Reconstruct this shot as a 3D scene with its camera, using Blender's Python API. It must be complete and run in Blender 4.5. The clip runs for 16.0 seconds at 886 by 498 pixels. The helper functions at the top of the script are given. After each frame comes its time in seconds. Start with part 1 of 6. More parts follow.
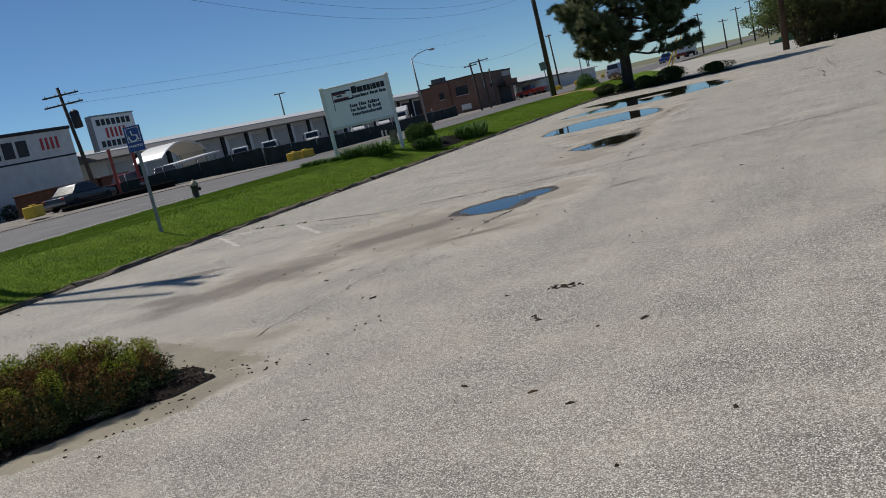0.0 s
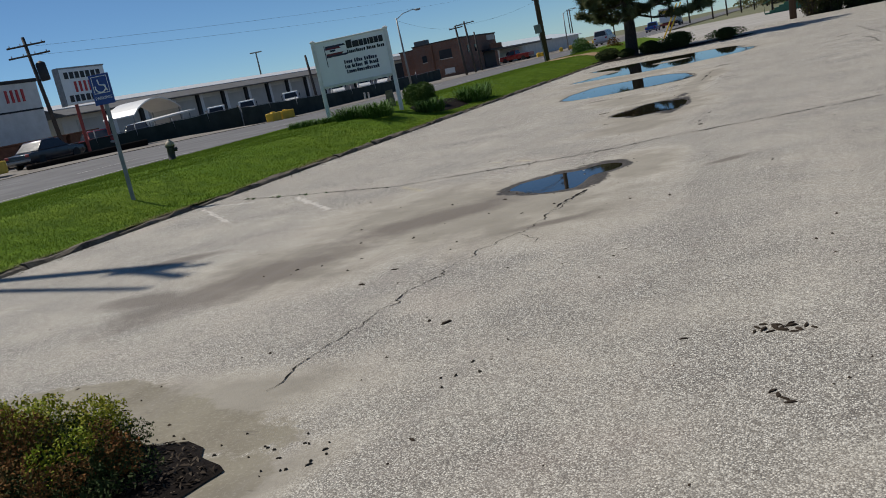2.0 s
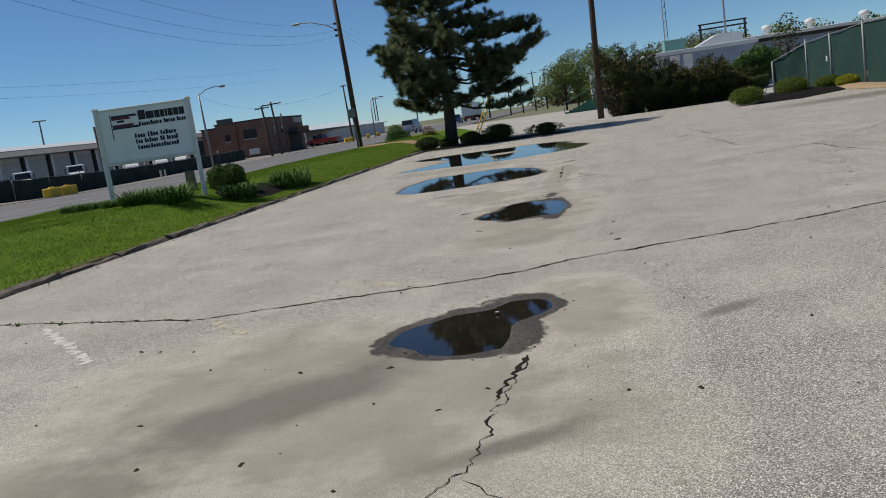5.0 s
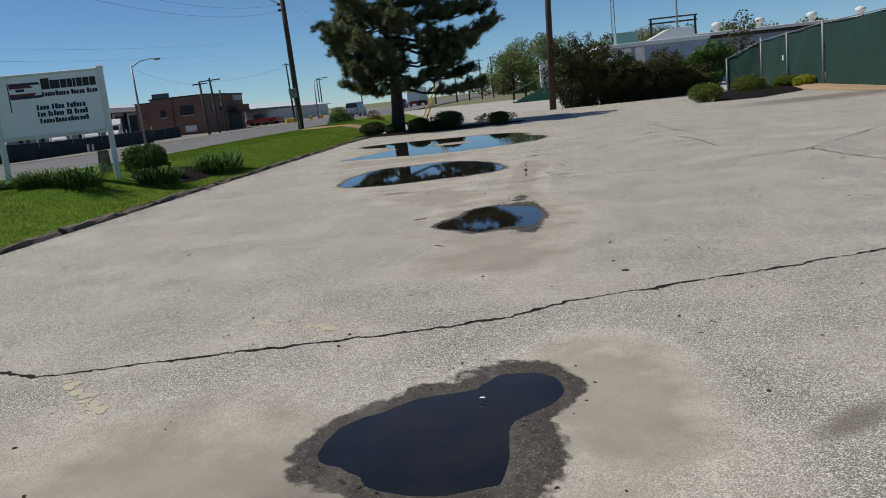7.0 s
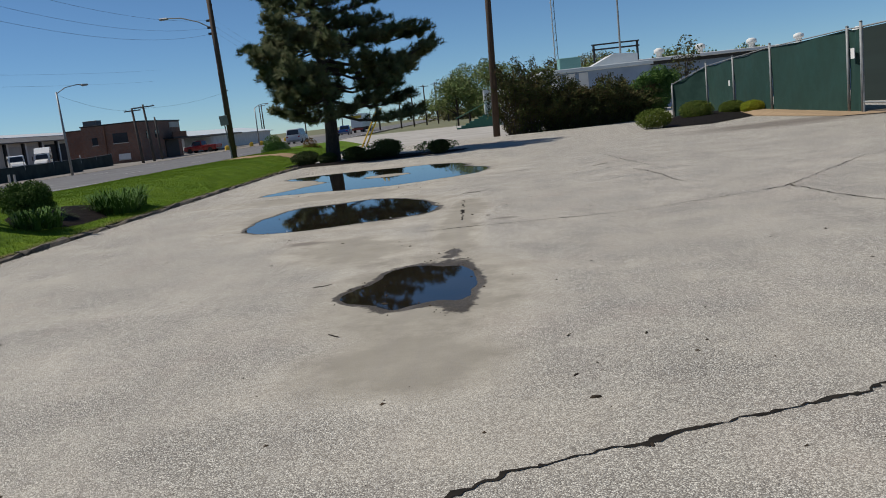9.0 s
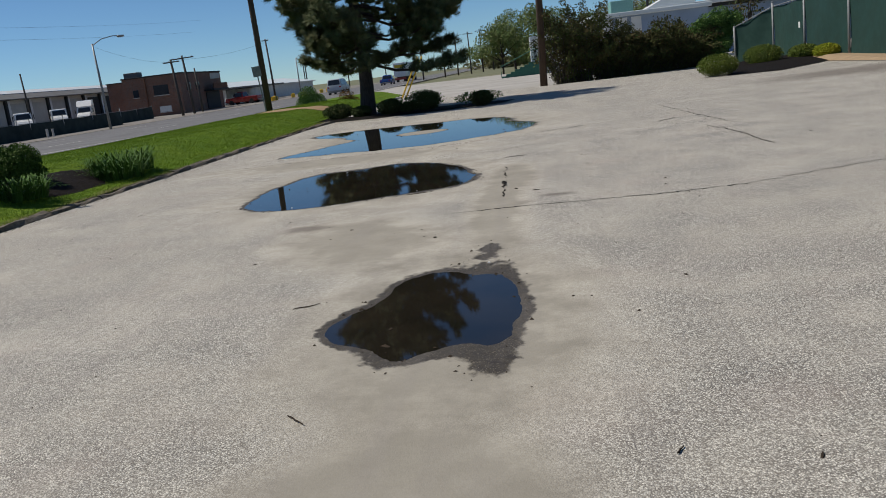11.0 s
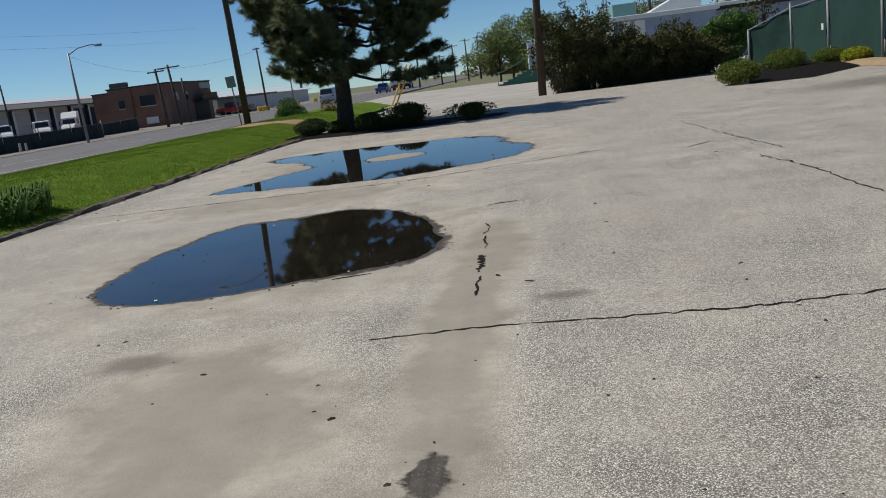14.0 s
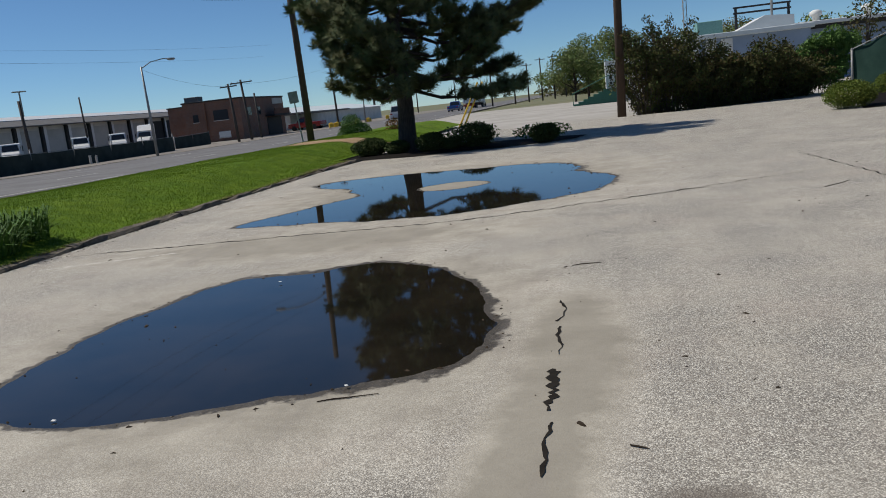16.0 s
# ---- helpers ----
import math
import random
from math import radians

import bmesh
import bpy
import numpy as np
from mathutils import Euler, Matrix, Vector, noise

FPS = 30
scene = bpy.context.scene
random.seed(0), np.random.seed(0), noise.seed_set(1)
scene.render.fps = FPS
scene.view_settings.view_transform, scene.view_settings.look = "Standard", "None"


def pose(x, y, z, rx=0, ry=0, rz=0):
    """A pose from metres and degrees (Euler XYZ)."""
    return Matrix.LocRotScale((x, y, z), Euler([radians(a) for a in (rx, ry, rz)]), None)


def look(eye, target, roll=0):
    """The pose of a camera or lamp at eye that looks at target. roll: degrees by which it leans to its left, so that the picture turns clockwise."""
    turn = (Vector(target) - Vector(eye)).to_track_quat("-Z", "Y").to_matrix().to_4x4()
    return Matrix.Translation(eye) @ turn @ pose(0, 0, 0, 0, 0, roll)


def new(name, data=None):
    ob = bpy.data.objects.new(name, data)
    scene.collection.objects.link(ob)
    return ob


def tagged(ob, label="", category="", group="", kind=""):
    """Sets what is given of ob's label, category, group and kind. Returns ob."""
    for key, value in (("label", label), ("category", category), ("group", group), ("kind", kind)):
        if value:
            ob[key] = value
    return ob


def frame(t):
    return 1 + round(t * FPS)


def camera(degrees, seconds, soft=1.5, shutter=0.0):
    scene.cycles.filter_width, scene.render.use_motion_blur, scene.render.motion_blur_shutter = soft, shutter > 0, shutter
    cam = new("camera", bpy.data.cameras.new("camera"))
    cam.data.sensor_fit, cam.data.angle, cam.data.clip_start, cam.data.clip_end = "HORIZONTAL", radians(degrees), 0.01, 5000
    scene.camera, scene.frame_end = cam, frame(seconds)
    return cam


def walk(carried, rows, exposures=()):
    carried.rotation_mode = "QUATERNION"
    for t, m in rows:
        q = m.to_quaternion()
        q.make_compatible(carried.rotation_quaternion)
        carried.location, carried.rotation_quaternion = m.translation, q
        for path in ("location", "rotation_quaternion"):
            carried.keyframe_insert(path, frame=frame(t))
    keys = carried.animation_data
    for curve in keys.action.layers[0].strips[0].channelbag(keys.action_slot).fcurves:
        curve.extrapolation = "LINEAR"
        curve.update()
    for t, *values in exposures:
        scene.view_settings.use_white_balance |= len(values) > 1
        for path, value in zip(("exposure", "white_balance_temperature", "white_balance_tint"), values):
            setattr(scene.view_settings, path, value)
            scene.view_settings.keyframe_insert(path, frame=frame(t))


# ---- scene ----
import functools

cam = camera(55.8, 16.0, soft=0.95)
PATH = [
    (0, (2.751, 5.823, 1.293), (1.874, 7.591, 0.966), -13.2),
    (0.5, (2.344, 6.226, 1.292), (1.459, 7.986, 0.95), -12.4),
    (1, (2.02, 6.649, 1.296), (1.147, 8.411, 0.928), -13.3),
    (1.5, (1.626, 7.039, 1.296), (0.766, 8.802, 0.902), -12.4),
    (2, (1.249, 7.408, 1.294), (0.418, 9.178, 0.876), -11.7),
    (2.5, (0.914, 7.844, 1.301), (0.147, 9.636, 0.852), -11.5),
    (3, (0.549, 8.226, 1.312), (-0.208, 10.019, 0.85), -11.6),
    (3.5, (0.32, 8.71, 1.324), (-0.271, 10.58, 0.932), -11.1),
    (4, (0.097, 9.159, 1.326), (-0.417, 11.062, 0.988), -11.2),
    (4.5, (-0.075, 9.626, 1.328), (-0.505, 11.555, 1.018), -10.8),
    (4.7, (-0.112, 9.855, 1.337), (-0.518, 11.791, 1.041), -9.6),
    (6.8, (-0.612, 11.876, 1.351), (-0.856, 13.82, 0.952), -5.6),
    (7, (-0.593, 12.085, 1.353), (-0.821, 14.039, 0.994), -6.0),
    (7.5, (-0.622, 12.651, 1.372), (-0.839, 14.615, 1.068), -6.1),
    (8, (-0.635, 13.208, 1.391), (-0.806, 15.179, 1.095), -6.3),
    (8.5, (-0.516, 13.742, 1.385), (-0.618, 15.717, 1.086), -5.9),
    (8.7, (-0.467, 13.938, 1.377), (-0.564, 15.913, 1.074), -6.1),
    (10.8, (-0.419, 16.133, 1.355), (-0.566, 18.085, 0.943), -5.9),
    (11, (-0.431, 16.375, 1.375), (-0.648, 18.319, 0.957), -6.8),
    (11.5, (-0.465, 16.974, 1.389), (-0.674, 18.914, 0.949), -7.1),
    (12, (-0.389, 17.547, 1.398), (-0.594, 19.488, 0.96), -6.9),
    (12.5, (-0.364, 18.115, 1.387), (-0.57, 20.062, 0.98), -6.2),
    (13, (-0.282, 18.712, 1.383), (-0.478, 20.662, 0.984), -6.7),
    (13.5, (-0.266, 19.315, 1.389), (-0.475, 21.266, 1.002), -6.7),
    (14, (-0.301, 19.896, 1.396), (-0.517, 21.843, 0.994), -7.2),
    (14.5, (-0.294, 20.495, 1.346), (-0.55, 22.418, 0.859), -6.7),
    (15, (-0.379, 21.082, 1.354), (-0.676, 23.006, 0.898), -7.0),
    (15.5, (-0.368, 21.663, 1.368), (-0.694, 23.599, 0.985), -6.4),
    (16, (-0.429, 22.273, 1.349), (-0.803, 24.208, 1.008), -6.3),
]
walk(cam, [(t, look(eye, target, roll)) for t, eye, target, roll in PATH],
     exposures=((0.0, -0.13), (2.5, -0.10), (4.7, 0.0), (16.0, 0.0)))

# ---------------------------------------------------------------- light
SUN = Vector((-0.60, 0.05, 0.80)).normalized()
world = bpy.data.worlds.new("sky")
scene.world = world
world.use_nodes = True
wn = world.node_tree.nodes
wl = world.node_tree.links
sky = wn.new("ShaderNodeTexSky")
sky.sky_type = "NISHITA"
sky.sun_disc = False
sky.sun_elevation = math.asin(SUN.z)
sky.sun_rotation = math.atan2(SUN.x, SUN.y)
sky.altitude = 3000
sky.air_density = 1.0
sky.dust_density = 0.0
sky.ozone_density = 6.0
tint = wn.new("ShaderNodeMix")
tint.data_type, tint.blend_type = "RGBA", "MULTIPLY"
tint.inputs[0].default_value = 1.0
tint.inputs[7].default_value = (0.86, 1.02, 1.07, 1)
wl.new(sky.outputs[0], tint.inputs[6])
wl.new(tint.outputs[2], wn["Background"].inputs[0])
wn["Background"].inputs[1].default_value = 0.076
sun = new("sun", bpy.data.lights.new("sun", "SUN"))
sun.data.energy = 4.2
sun.data.angle = radians(0.55)
sun.data.color = (1.0, 0.945, 0.86)
sun.matrix_world = look(SUN * 60, (0, 0, 0))

# ---------------------------------------------------------------- materials
MATS = {}


class Nodes:
    """A small builder for node materials, in object coordinates."""

    def __init__(self, name):
        self.m = bpy.data.materials.new(name)
        self.m.use_nodes = True
        self.t = self.m.node_tree
        self.b = self.t.nodes["Principled BSDF"]
        self.co = self.t.nodes.new("ShaderNodeTexCoord").outputs["Object"]

    def link(self, a, b):
        self.t.links.new(a, b)

    def put(self, socket, v):
        if isinstance(v, (int, float, tuple)):
            socket.default_value = v if not (isinstance(v, tuple) and len(v) == 3 and len(socket.default_value) == 4) else (*v, 1)
        else:
            self.link(v, socket)

    def noise(self, scale, detail=4, rough=0.55, co=None, distort=0.0):
        n = self.t.nodes.new("ShaderNodeTexNoise")
        n.inputs["Scale"].default_value = scale
        n.inputs["Detail"].default_value = detail
        n.inputs["Roughness"].default_value = rough
        n.inputs["Distortion"].default_value = distort
        self.link(co or self.co, n.inputs["Vector"])
        return n.outputs["Fac"]

    def noise_colour(self, scale):
        n = self.t.nodes.new("ShaderNodeTexNoise")
        n.inputs["Scale"].default_value = scale
        self.link(self.co, n.inputs["Vector"])
        return n.outputs["Color"]

    def cells(self, scale, out="Distance", co=None, feature="F1"):
        n = self.t.nodes.new("ShaderNodeTexVoronoi")
        n.feature = feature
        n.inputs["Scale"].default_value = scale
        self.link(co or self.co, n.inputs["Vector"])
        return n.outputs[out]

    def ramp(self, v, lo, hi, a=0.0, b=1.0):
        n = self.t.nodes.new("ShaderNodeMapRange")
        self.put(n.inputs[0], v)
        for i, x in enumerate((lo, hi, a, b)):
            self.put(n.inputs[i + 1], x)
        return n.outputs[0]

    def math(self, op, a, b=0.0):
        n = self.t.nodes.new("ShaderNodeMath")
        n.operation = op
        self.put(n.inputs[0], a)
        self.put(n.inputs[1], b)
        return n.outputs[0]

    def mix(self, f, a, b, blend="MIX"):
        n = self.t.nodes.new("ShaderNodeMix")
        n.data_type = "RGBA"
        n.blend_type = blend
        self.put(n.inputs[0], f)
        self.put(n.inputs[6], a)
        self.put(n.inputs[7], b)
        return n.outputs[2]

    def attr(self, name):
        n = self.t.nodes.new("ShaderNodeAttribute")
        n.attribute_name = name
        return n.outputs["Fac"]

    def island(self):
        return self.t.nodes.new("ShaderNodeNewGeometry").outputs["Random Per Island"]

    def each(self):
        return self.t.nodes.new("ShaderNodeObjectInfo").outputs["Random"]

    def stretch(self, x, y, z):
        n = self.t.nodes.new("ShaderNodeMapping")
        n.inputs["Scale"].default_value = (x, y, z)
        self.link(self.co, n.inputs["Vector"])
        return n.outputs[0]

    def bump(self, h, strength=0.3, distance=0.01):
        n = self.t.nodes.new("ShaderNodeBump")
        n.inputs["Strength"].default_value = strength
        n.inputs["Distance"].default_value = distance
        self.link(h, n.inputs["Height"])
        self.link(n.outputs[0], self.b.inputs["Normal"])

    def done(self, color, rough=0.7, metal=0.0, **more):
        self.put(self.b.inputs["Base Color"], color)
        self.put(self.b.inputs["Roughness"], rough)
        self.put(self.b.inputs["Metallic"], metal)
        for k, v in more.items():
            self.put(self.b.inputs[k.replace("_", " ")], v)
        MATS[self.m.name] = self.m
        return self.m


def simple(name, a, b=None, rough=0.6, metal=0.0, scale=8.0, bump=0.0, fine=60.0, **more):
    """A surface with soft blotches of b on a, fine grain and a little relief."""
    n = Nodes(name)
    b = b or tuple(c * 0.75 for c in a)
    big = n.noise(scale, 5, 0.6)
    small = n.noise(fine, 3, 0.6)
    col = n.mix(n.ramp(big, 0.35, 0.7), a, b)
    col = n.mix(n.ramp(small, 0.3, 0.75, 0.0, 0.35), col, b)
    if bump:
        n.bump(small, bump, 0.01)
    return n.done(col, n.ramp(big, 0.3, 0.7, rough * 0.85, min(1.0, rough * 1.12)), metal, **more)


def lot_material():
    n = Nodes("worn_pale_asphalt")
    big = n.noise(0.35, 5, 0.6)
    mid = n.noise(2.3, 5, 0.65)
    fine = n.noise(55, 3, 0.7)
    jig = n.mix(0.0035, n.co, n.noise_colour(70), "ADD")
    chips = n.cells(150, "Color", jig)
    gap = n.cells(150, "Distance", jig)
    small = n.cells(330, "Color")
    sep = n.t.nodes.new("ShaderNodeSeparateColor")
    n.link(chips, sep.inputs[0])
    sep2 = n.t.nodes.new("ShaderNodeSeparateColor")
    n.link(small, sep2.inputs[0])
    v = n.math("ADD", n.math("MULTIPLY", sep.outputs[0], 0.66), n.math("MULTIPLY", sep2.outputs[0], 0.34))
    base = n.mix(n.ramp(big, 0.35, 0.65), (0.572, 0.524, 0.430), (0.410, 0.369, 0.294))
    base = n.mix(n.ramp(mid, 0.42, 0.75, 0.0, 0.5), base, (0.43, 0.352, 0.275))
    stone = n.mix(n.ramp(v, 0.22, 0.80), (0.105, 0.094, 0.079), (0.90, 0.86, 0.75))
    silt = n.attr("silt")
    damp = n.attr("damp")
    dark = n.attr("dark")
    dust = n.ramp(n.math("ADD", n.attr("wash"), n.ramp(n.noise(7, 5, 0.7), 0.3, 0.7, -0.42, 0.42)), 0.40, 0.66)
    patchy = n.ramp(n.noise(1.1, 4, 0.6), 0.35, 0.68)
    show = n.math("MULTIPLY", n.ramp(silt, 0.1, 0.75, 0.95, 0.12), n.ramp(patchy, 0.0, 1.0, 0.5, 1.0))
    show = n.math("MULTIPLY", show, n.ramp(dust, 0.0, 1.0, 1.0, 0.25))
    col = n.mix(show, base, stone)
    pits = n.ramp(gap, 0.40, 0.60, 0.0, 0.85)
    col = n.mix(n.math("MULTIPLY", pits, show), col, (0.085, 0.075, 0.064))
    rosy = n.ramp(n.noise(0.8, 4, 0.6), 0.56, 0.72, 0.0, 0.16)
    col = n.mix(rosy, col, (0.43, 0.33, 0.275))
    siltcol = n.mix(n.ramp(mid, 0.3, 0.7), (0.296, 0.268, 0.214), (0.214, 0.194, 0.152))
    col = n.mix(n.ramp(n.math("ADD", silt, n.ramp(mid, 0.3, 0.7, -0.22, 0.22)), 0.25, 0.8, 0.0, 0.85), col, siltcol)
    dryc = n.mix(n.ramp(mid, 0.36, 0.64), (0.245, 0.218, 0.152), (0.170, 0.147, 0.100))
    dryc = n.mix(n.ramp(n.noise(48, 4, 0.75), 0.52, 0.74, 0.0, 0.7), dryc, (0.40, 0.375, 0.31))
    dryc = n.mix(n.ramp(n.noise(1.6, 4, 0.7, n.stretch(3.0, 10.0, 1.0)), 0.60, 0.68, 0.0, 0.55), dryc, (0.085, 0.072, 0.05))
    col = n.mix(n.math("MULTIPLY", dust, 0.9), col, dryc)
    edge = n.math("ADD", damp, n.ramp(n.noise(9, 5, 0.6), 0.3, 0.7, -0.09, 0.09))
    wet = n.ramp(edge, 0.50, 0.57)
    mud = n.mix(n.ramp(n.noise(14, 5, 0.6), 0.35, 0.65), (0.050, 0.040, 0.025), (0.027, 0.021, 0.014))
    mud = n.mix(n.ramp(sep.outputs[1], 0.86, 0.97, 0.0, 0.5), mud, (0.22, 0.185, 0.14))
    dk = n.ramp(n.math("ADD", dark, n.ramp(mid, 0.3, 0.7, -0.2, 0.2)), 0.3, 0.9, 0.0, 0.76)
    col = n.mix(dk, col, (0.125, 0.102, 0.080))
    col = n.mix(wet, col, mud)
    streak = n.ramp(n.noise(1.0, 3, 0.5, n.stretch(6.0, 0.35, 1.0)), 0.50, 0.75, 0.0, 0.26)
    col = n.mix(streak, col, (0.24, 0.215, 0.19))
    for scale, deep in ((24, 0.34), (62, 0.42)):
        grit = n.ramp(n.noise(scale, 2, 0.6), 0.50, 0.66, 0.0, deep)
        col = n.mix(n.math("MULTIPLY", grit, n.ramp(show, 0.1, 0.7, 0.25, 1.0)), col, (0.185, 0.160, 0.130))
    relief = n.math("ADD", n.math("MULTIPLY", n.math("SUBTRACT", 1.0, gap), show), n.math("MULTIPLY", fine, 0.35))
    n.bump(relief, 0.6, 0.007)
    return n.done(col, n.ramp(wet, 0.0, 1.0, 0.82, 0.62))


lot_material()
w = Nodes("puddle_water")
bed = w.mix(w.ramp(w.noise(1.7, 5, 0.6), 0.35, 0.65), (0.009, 0.008, 0.006), (0.020, 0.016, 0.011))
w.bump(w.noise(2.2, 2, 0.5), 0.012, 0.01)
w.done(bed, 0.028, 0.0, IOR=1.333)

g = Nodes("grass_soil")
gb = g.noise(0.5, 5, 0.6)
gf = g.noise(22, 4, 0.7)
gc = g.mix(g.ramp(gb, 0.35, 0.65), (0.115, 0.200, 0.014), (0.155, 0.225, 0.020))
gc = g.mix(g.ramp(g.noise(2.4, 5, 0.7), 0.42, 0.66, 0.0, 0.75), gc, (0.048, 0.096, 0.010))
gc = g.mix(g.ramp(gf, 0.42, 0.7, 0.0, 0.85), gc, (0.045, 0.085, 0.010))
gc = g.mix(g.ramp(g.attr("bare"), 0.25, 0.8), gc, g.mix(gf, (0.16, 0.115, 0.065), (0.09, 0.065, 0.04)))
gc = g.mix(g.ramp(g.attr("bare"), 0.9, 0.98), gc, g.mix(gf, (0.36, 0.25, 0.145), (0.27, 0.19, 0.11)))
g.bump(gf, 0.6, 0.03)
g.b.inputs["Specular IOR Level"].default_value = 0.08
g.done(gc, 0.95)


def leafy(name, a, b, c, rough=0.55):
    n = Nodes(name)
    r = n.island()
    col = n.mix(n.ramp(r, 0.0, 0.55), a, b)
    col = n.mix(n.ramp(r, 0.72, 1.0), col, c)
    col = n.mix(n.ramp(n.noise(0.9, 5, 0.65), 0.38, 0.66, 0.0, 0.6), col, c)
    n.b.inputs["Specular IOR Level"].default_value = 0.18
    return n.done(col, min(1.0, rough + 0.2))


grass_mat = leafy("grass_blade", (0.135, 0.215, 0.016), (0.195, 0.275, 0.026), (0.062, 0.115, 0.012), 0.7)
gt = grass_mat.node_tree
body_, out_ = gt.nodes["Principled BSDF"], [k for k in gt.nodes if k.type == "OUTPUT_MATERIAL"][0]
thin_, blend_ = gt.nodes.new("ShaderNodeBsdfTranslucent"), gt.nodes.new("ShaderNodeMixShader")
gt.links.new(body_.inputs["Base Color"].links[0].from_socket, thin_.inputs["Color"])
blend_.inputs[0].default_value = 0.15
gt.links.new(body_.outputs[0], blend_.inputs[1])
gt.links.new(thin_.outputs[0], blend_.inputs[2])
gt.links.new(blend_.outputs[0], out_.inputs["Surface"])
leafy("lily_blade", (0.046, 0.110, 0.014), (0.078, 0.160, 0.022), (0.032, 0.070, 0.013), 0.5)
leafy("yew_leaf", (0.032, 0.070, 0.012), (0.055, 0.108, 0.016), (0.085, 0.135, 0.022), 0.5)
leafy("pine_needle", (0.052, 0.086, 0.032), (0.078, 0.114, 0.046), (0.128, 0.112, 0.048), 0.55)
leafy("box_leaf", (0.062, 0.102, 0.012), (0.092, 0.138, 0.018), (0.14, 0.155, 0.026), 0.5)
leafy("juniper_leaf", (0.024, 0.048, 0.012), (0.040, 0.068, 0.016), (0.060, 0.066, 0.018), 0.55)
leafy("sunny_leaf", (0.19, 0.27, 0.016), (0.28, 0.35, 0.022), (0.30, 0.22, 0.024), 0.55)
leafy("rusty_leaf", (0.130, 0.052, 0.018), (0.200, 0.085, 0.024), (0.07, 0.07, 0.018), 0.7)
leafy("bush_leaf", (0.055, 0.120, 0.022), (0.085, 0.170, 0.035), (0.12, 0.20, 0.05), 0.5)
leafy("hedge_leaf", (0.045, 0.046, 0.018), (0.085, 0.060, 0.024), (0.062, 0.100, 0.024), 0.6)
leafy("far_leaf", (0.115, 0.182, 0.055), (0.155, 0.22, 0.072), (0.20, 0.195, 0.085), 0.7)
leafy("far_olive_leaf", (0.175, 0.165, 0.072), (0.145, 0.155, 0.060), (0.21, 0.18, 0.095), 0.7)
leafy("mulch_chip", (0.045, 0.033, 0.024), (0.120, 0.095, 0.072), (0.016, 0.012, 0.009), 0.9)
leafy("litter_bit", (0.018, 0.014, 0.011), (0.032, 0.024, 0.017), (0.060, 0.043, 0.028), 0.85)
simple("silty_crumb", (0.085, 0.072, 0.052), (0.040, 0.033, 0.024), 0.95, scale=20, Specular_IOR_Level=0.15)
simple("mulch_soil", (0.015, 0.011, 0.009), (0.007, 0.005, 0.004), 1.0, scale=14, bump=1.0, fine=45, Specular_IOR_Level=0.1)
simple("black_mulch", (0.014, 0.011, 0.009), (0.007, 0.006, 0.005), 1.0, scale=14, bump=1.0, fine=45, Specular_IOR_Level=0.1)
simple("sandy_soil", (0.36, 0.25, 0.145), (0.27, 0.19, 0.11), 0.95, scale=3, bump=0.5, fine=30)
simple("dirty_kerb", (0.185, 0.152, 0.108), (0.045, 0.037, 0.026), 0.92, scale=6.5, bump=0.9, fine=35)
simple("kerb_stone", (0.23, 0.195, 0.145), (0.085, 0.070, 0.052), 0.85, scale=9, bump=0.5, fine=50)
simple("far_concrete", (0.42, 0.39, 0.35), (0.30, 0.28, 0.24), 0.85, scale=0.35, bump=0.2, fine=9)
simple("road_asphalt", (0.150, 0.145, 0.140), (0.105, 0.10, 0.098), 0.85, scale=0.5, bump=0.3, fine=25)
simple("gravel", (0.26, 0.235, 0.20), (0.15, 0.13, 0.11), 0.95, scale=0.8, bump=0.8, fine=14)
simple("field", (0.17, 0.155, 0.085), (0.10, 0.115, 0.045), 0.95, scale=0.06, bump=0.3, fine=2.0)
simple("crack_dark", (0.012, 0.010, 0.008), (0.028, 0.024, 0.019), 1.0, scale=9, Specular_IOR_Level=0.1)
simple("line_paint", (0.60, 0.59, 0.54), (0.30, 0.28, 0.25), 0.7, scale=5, fine=40)
simple("worn_line_paint", (0.66, 0.62, 0.55), (0.42, 0.39, 0.34), 0.8, scale=16, fine=60)
simple("yellow_worn_paint", (0.47, 0.42, 0.28), (0.37, 0.33, 0.27), 0.8, scale=12, fine=60)
b = Nodes("pine_bark")
bv = b.noise(9, 5, 0.7, b.stretch(3, 3, 0.5))
b.bump(bv, 1.0, 0.05)
b.done(b.mix(b.ramp(bv, 0.35, 0.65), (0.032, 0.025, 0.020), (0.080, 0.060, 0.047)), 0.95)
p = Nodes("pole_wood")
pv = p.noise(6, 5, 0.7, p.stretch(6, 6, 0.25))
p.bump(pv, 0.6, 0.02)
p.done(p.mix(p.ramp(pv, 0.35, 0.7), (0.085, 0.052, 0.032), (0.040, 0.027, 0.019)), 0.85)
simple("grey_pole_wood", (0.075, 0.062, 0.052), (0.040, 0.034, 0.030), 0.9, scale=4, fine=30)
simple("twig", (0.075, 0.058, 0.045), (0.045, 0.036, 0.030), 0.9, scale=5)
simple("galvanised_steel", (0.30, 0.31, 0.31), (0.20, 0.21, 0.21), 0.65, 0.25, scale=5)
simple("dull_steel", (0.33, 0.33, 0.32), (0.22, 0.22, 0.21), 0.55, 0.4, scale=5)
simple("sign_white", (0.86, 0.86, 0.85), (0.80, 0.80, 0.79), 0.45, scale=2.5)
simple("post_white", (0.76, 0.76, 0.74), (0.62, 0.61, 0.57), 0.5, scale=4)
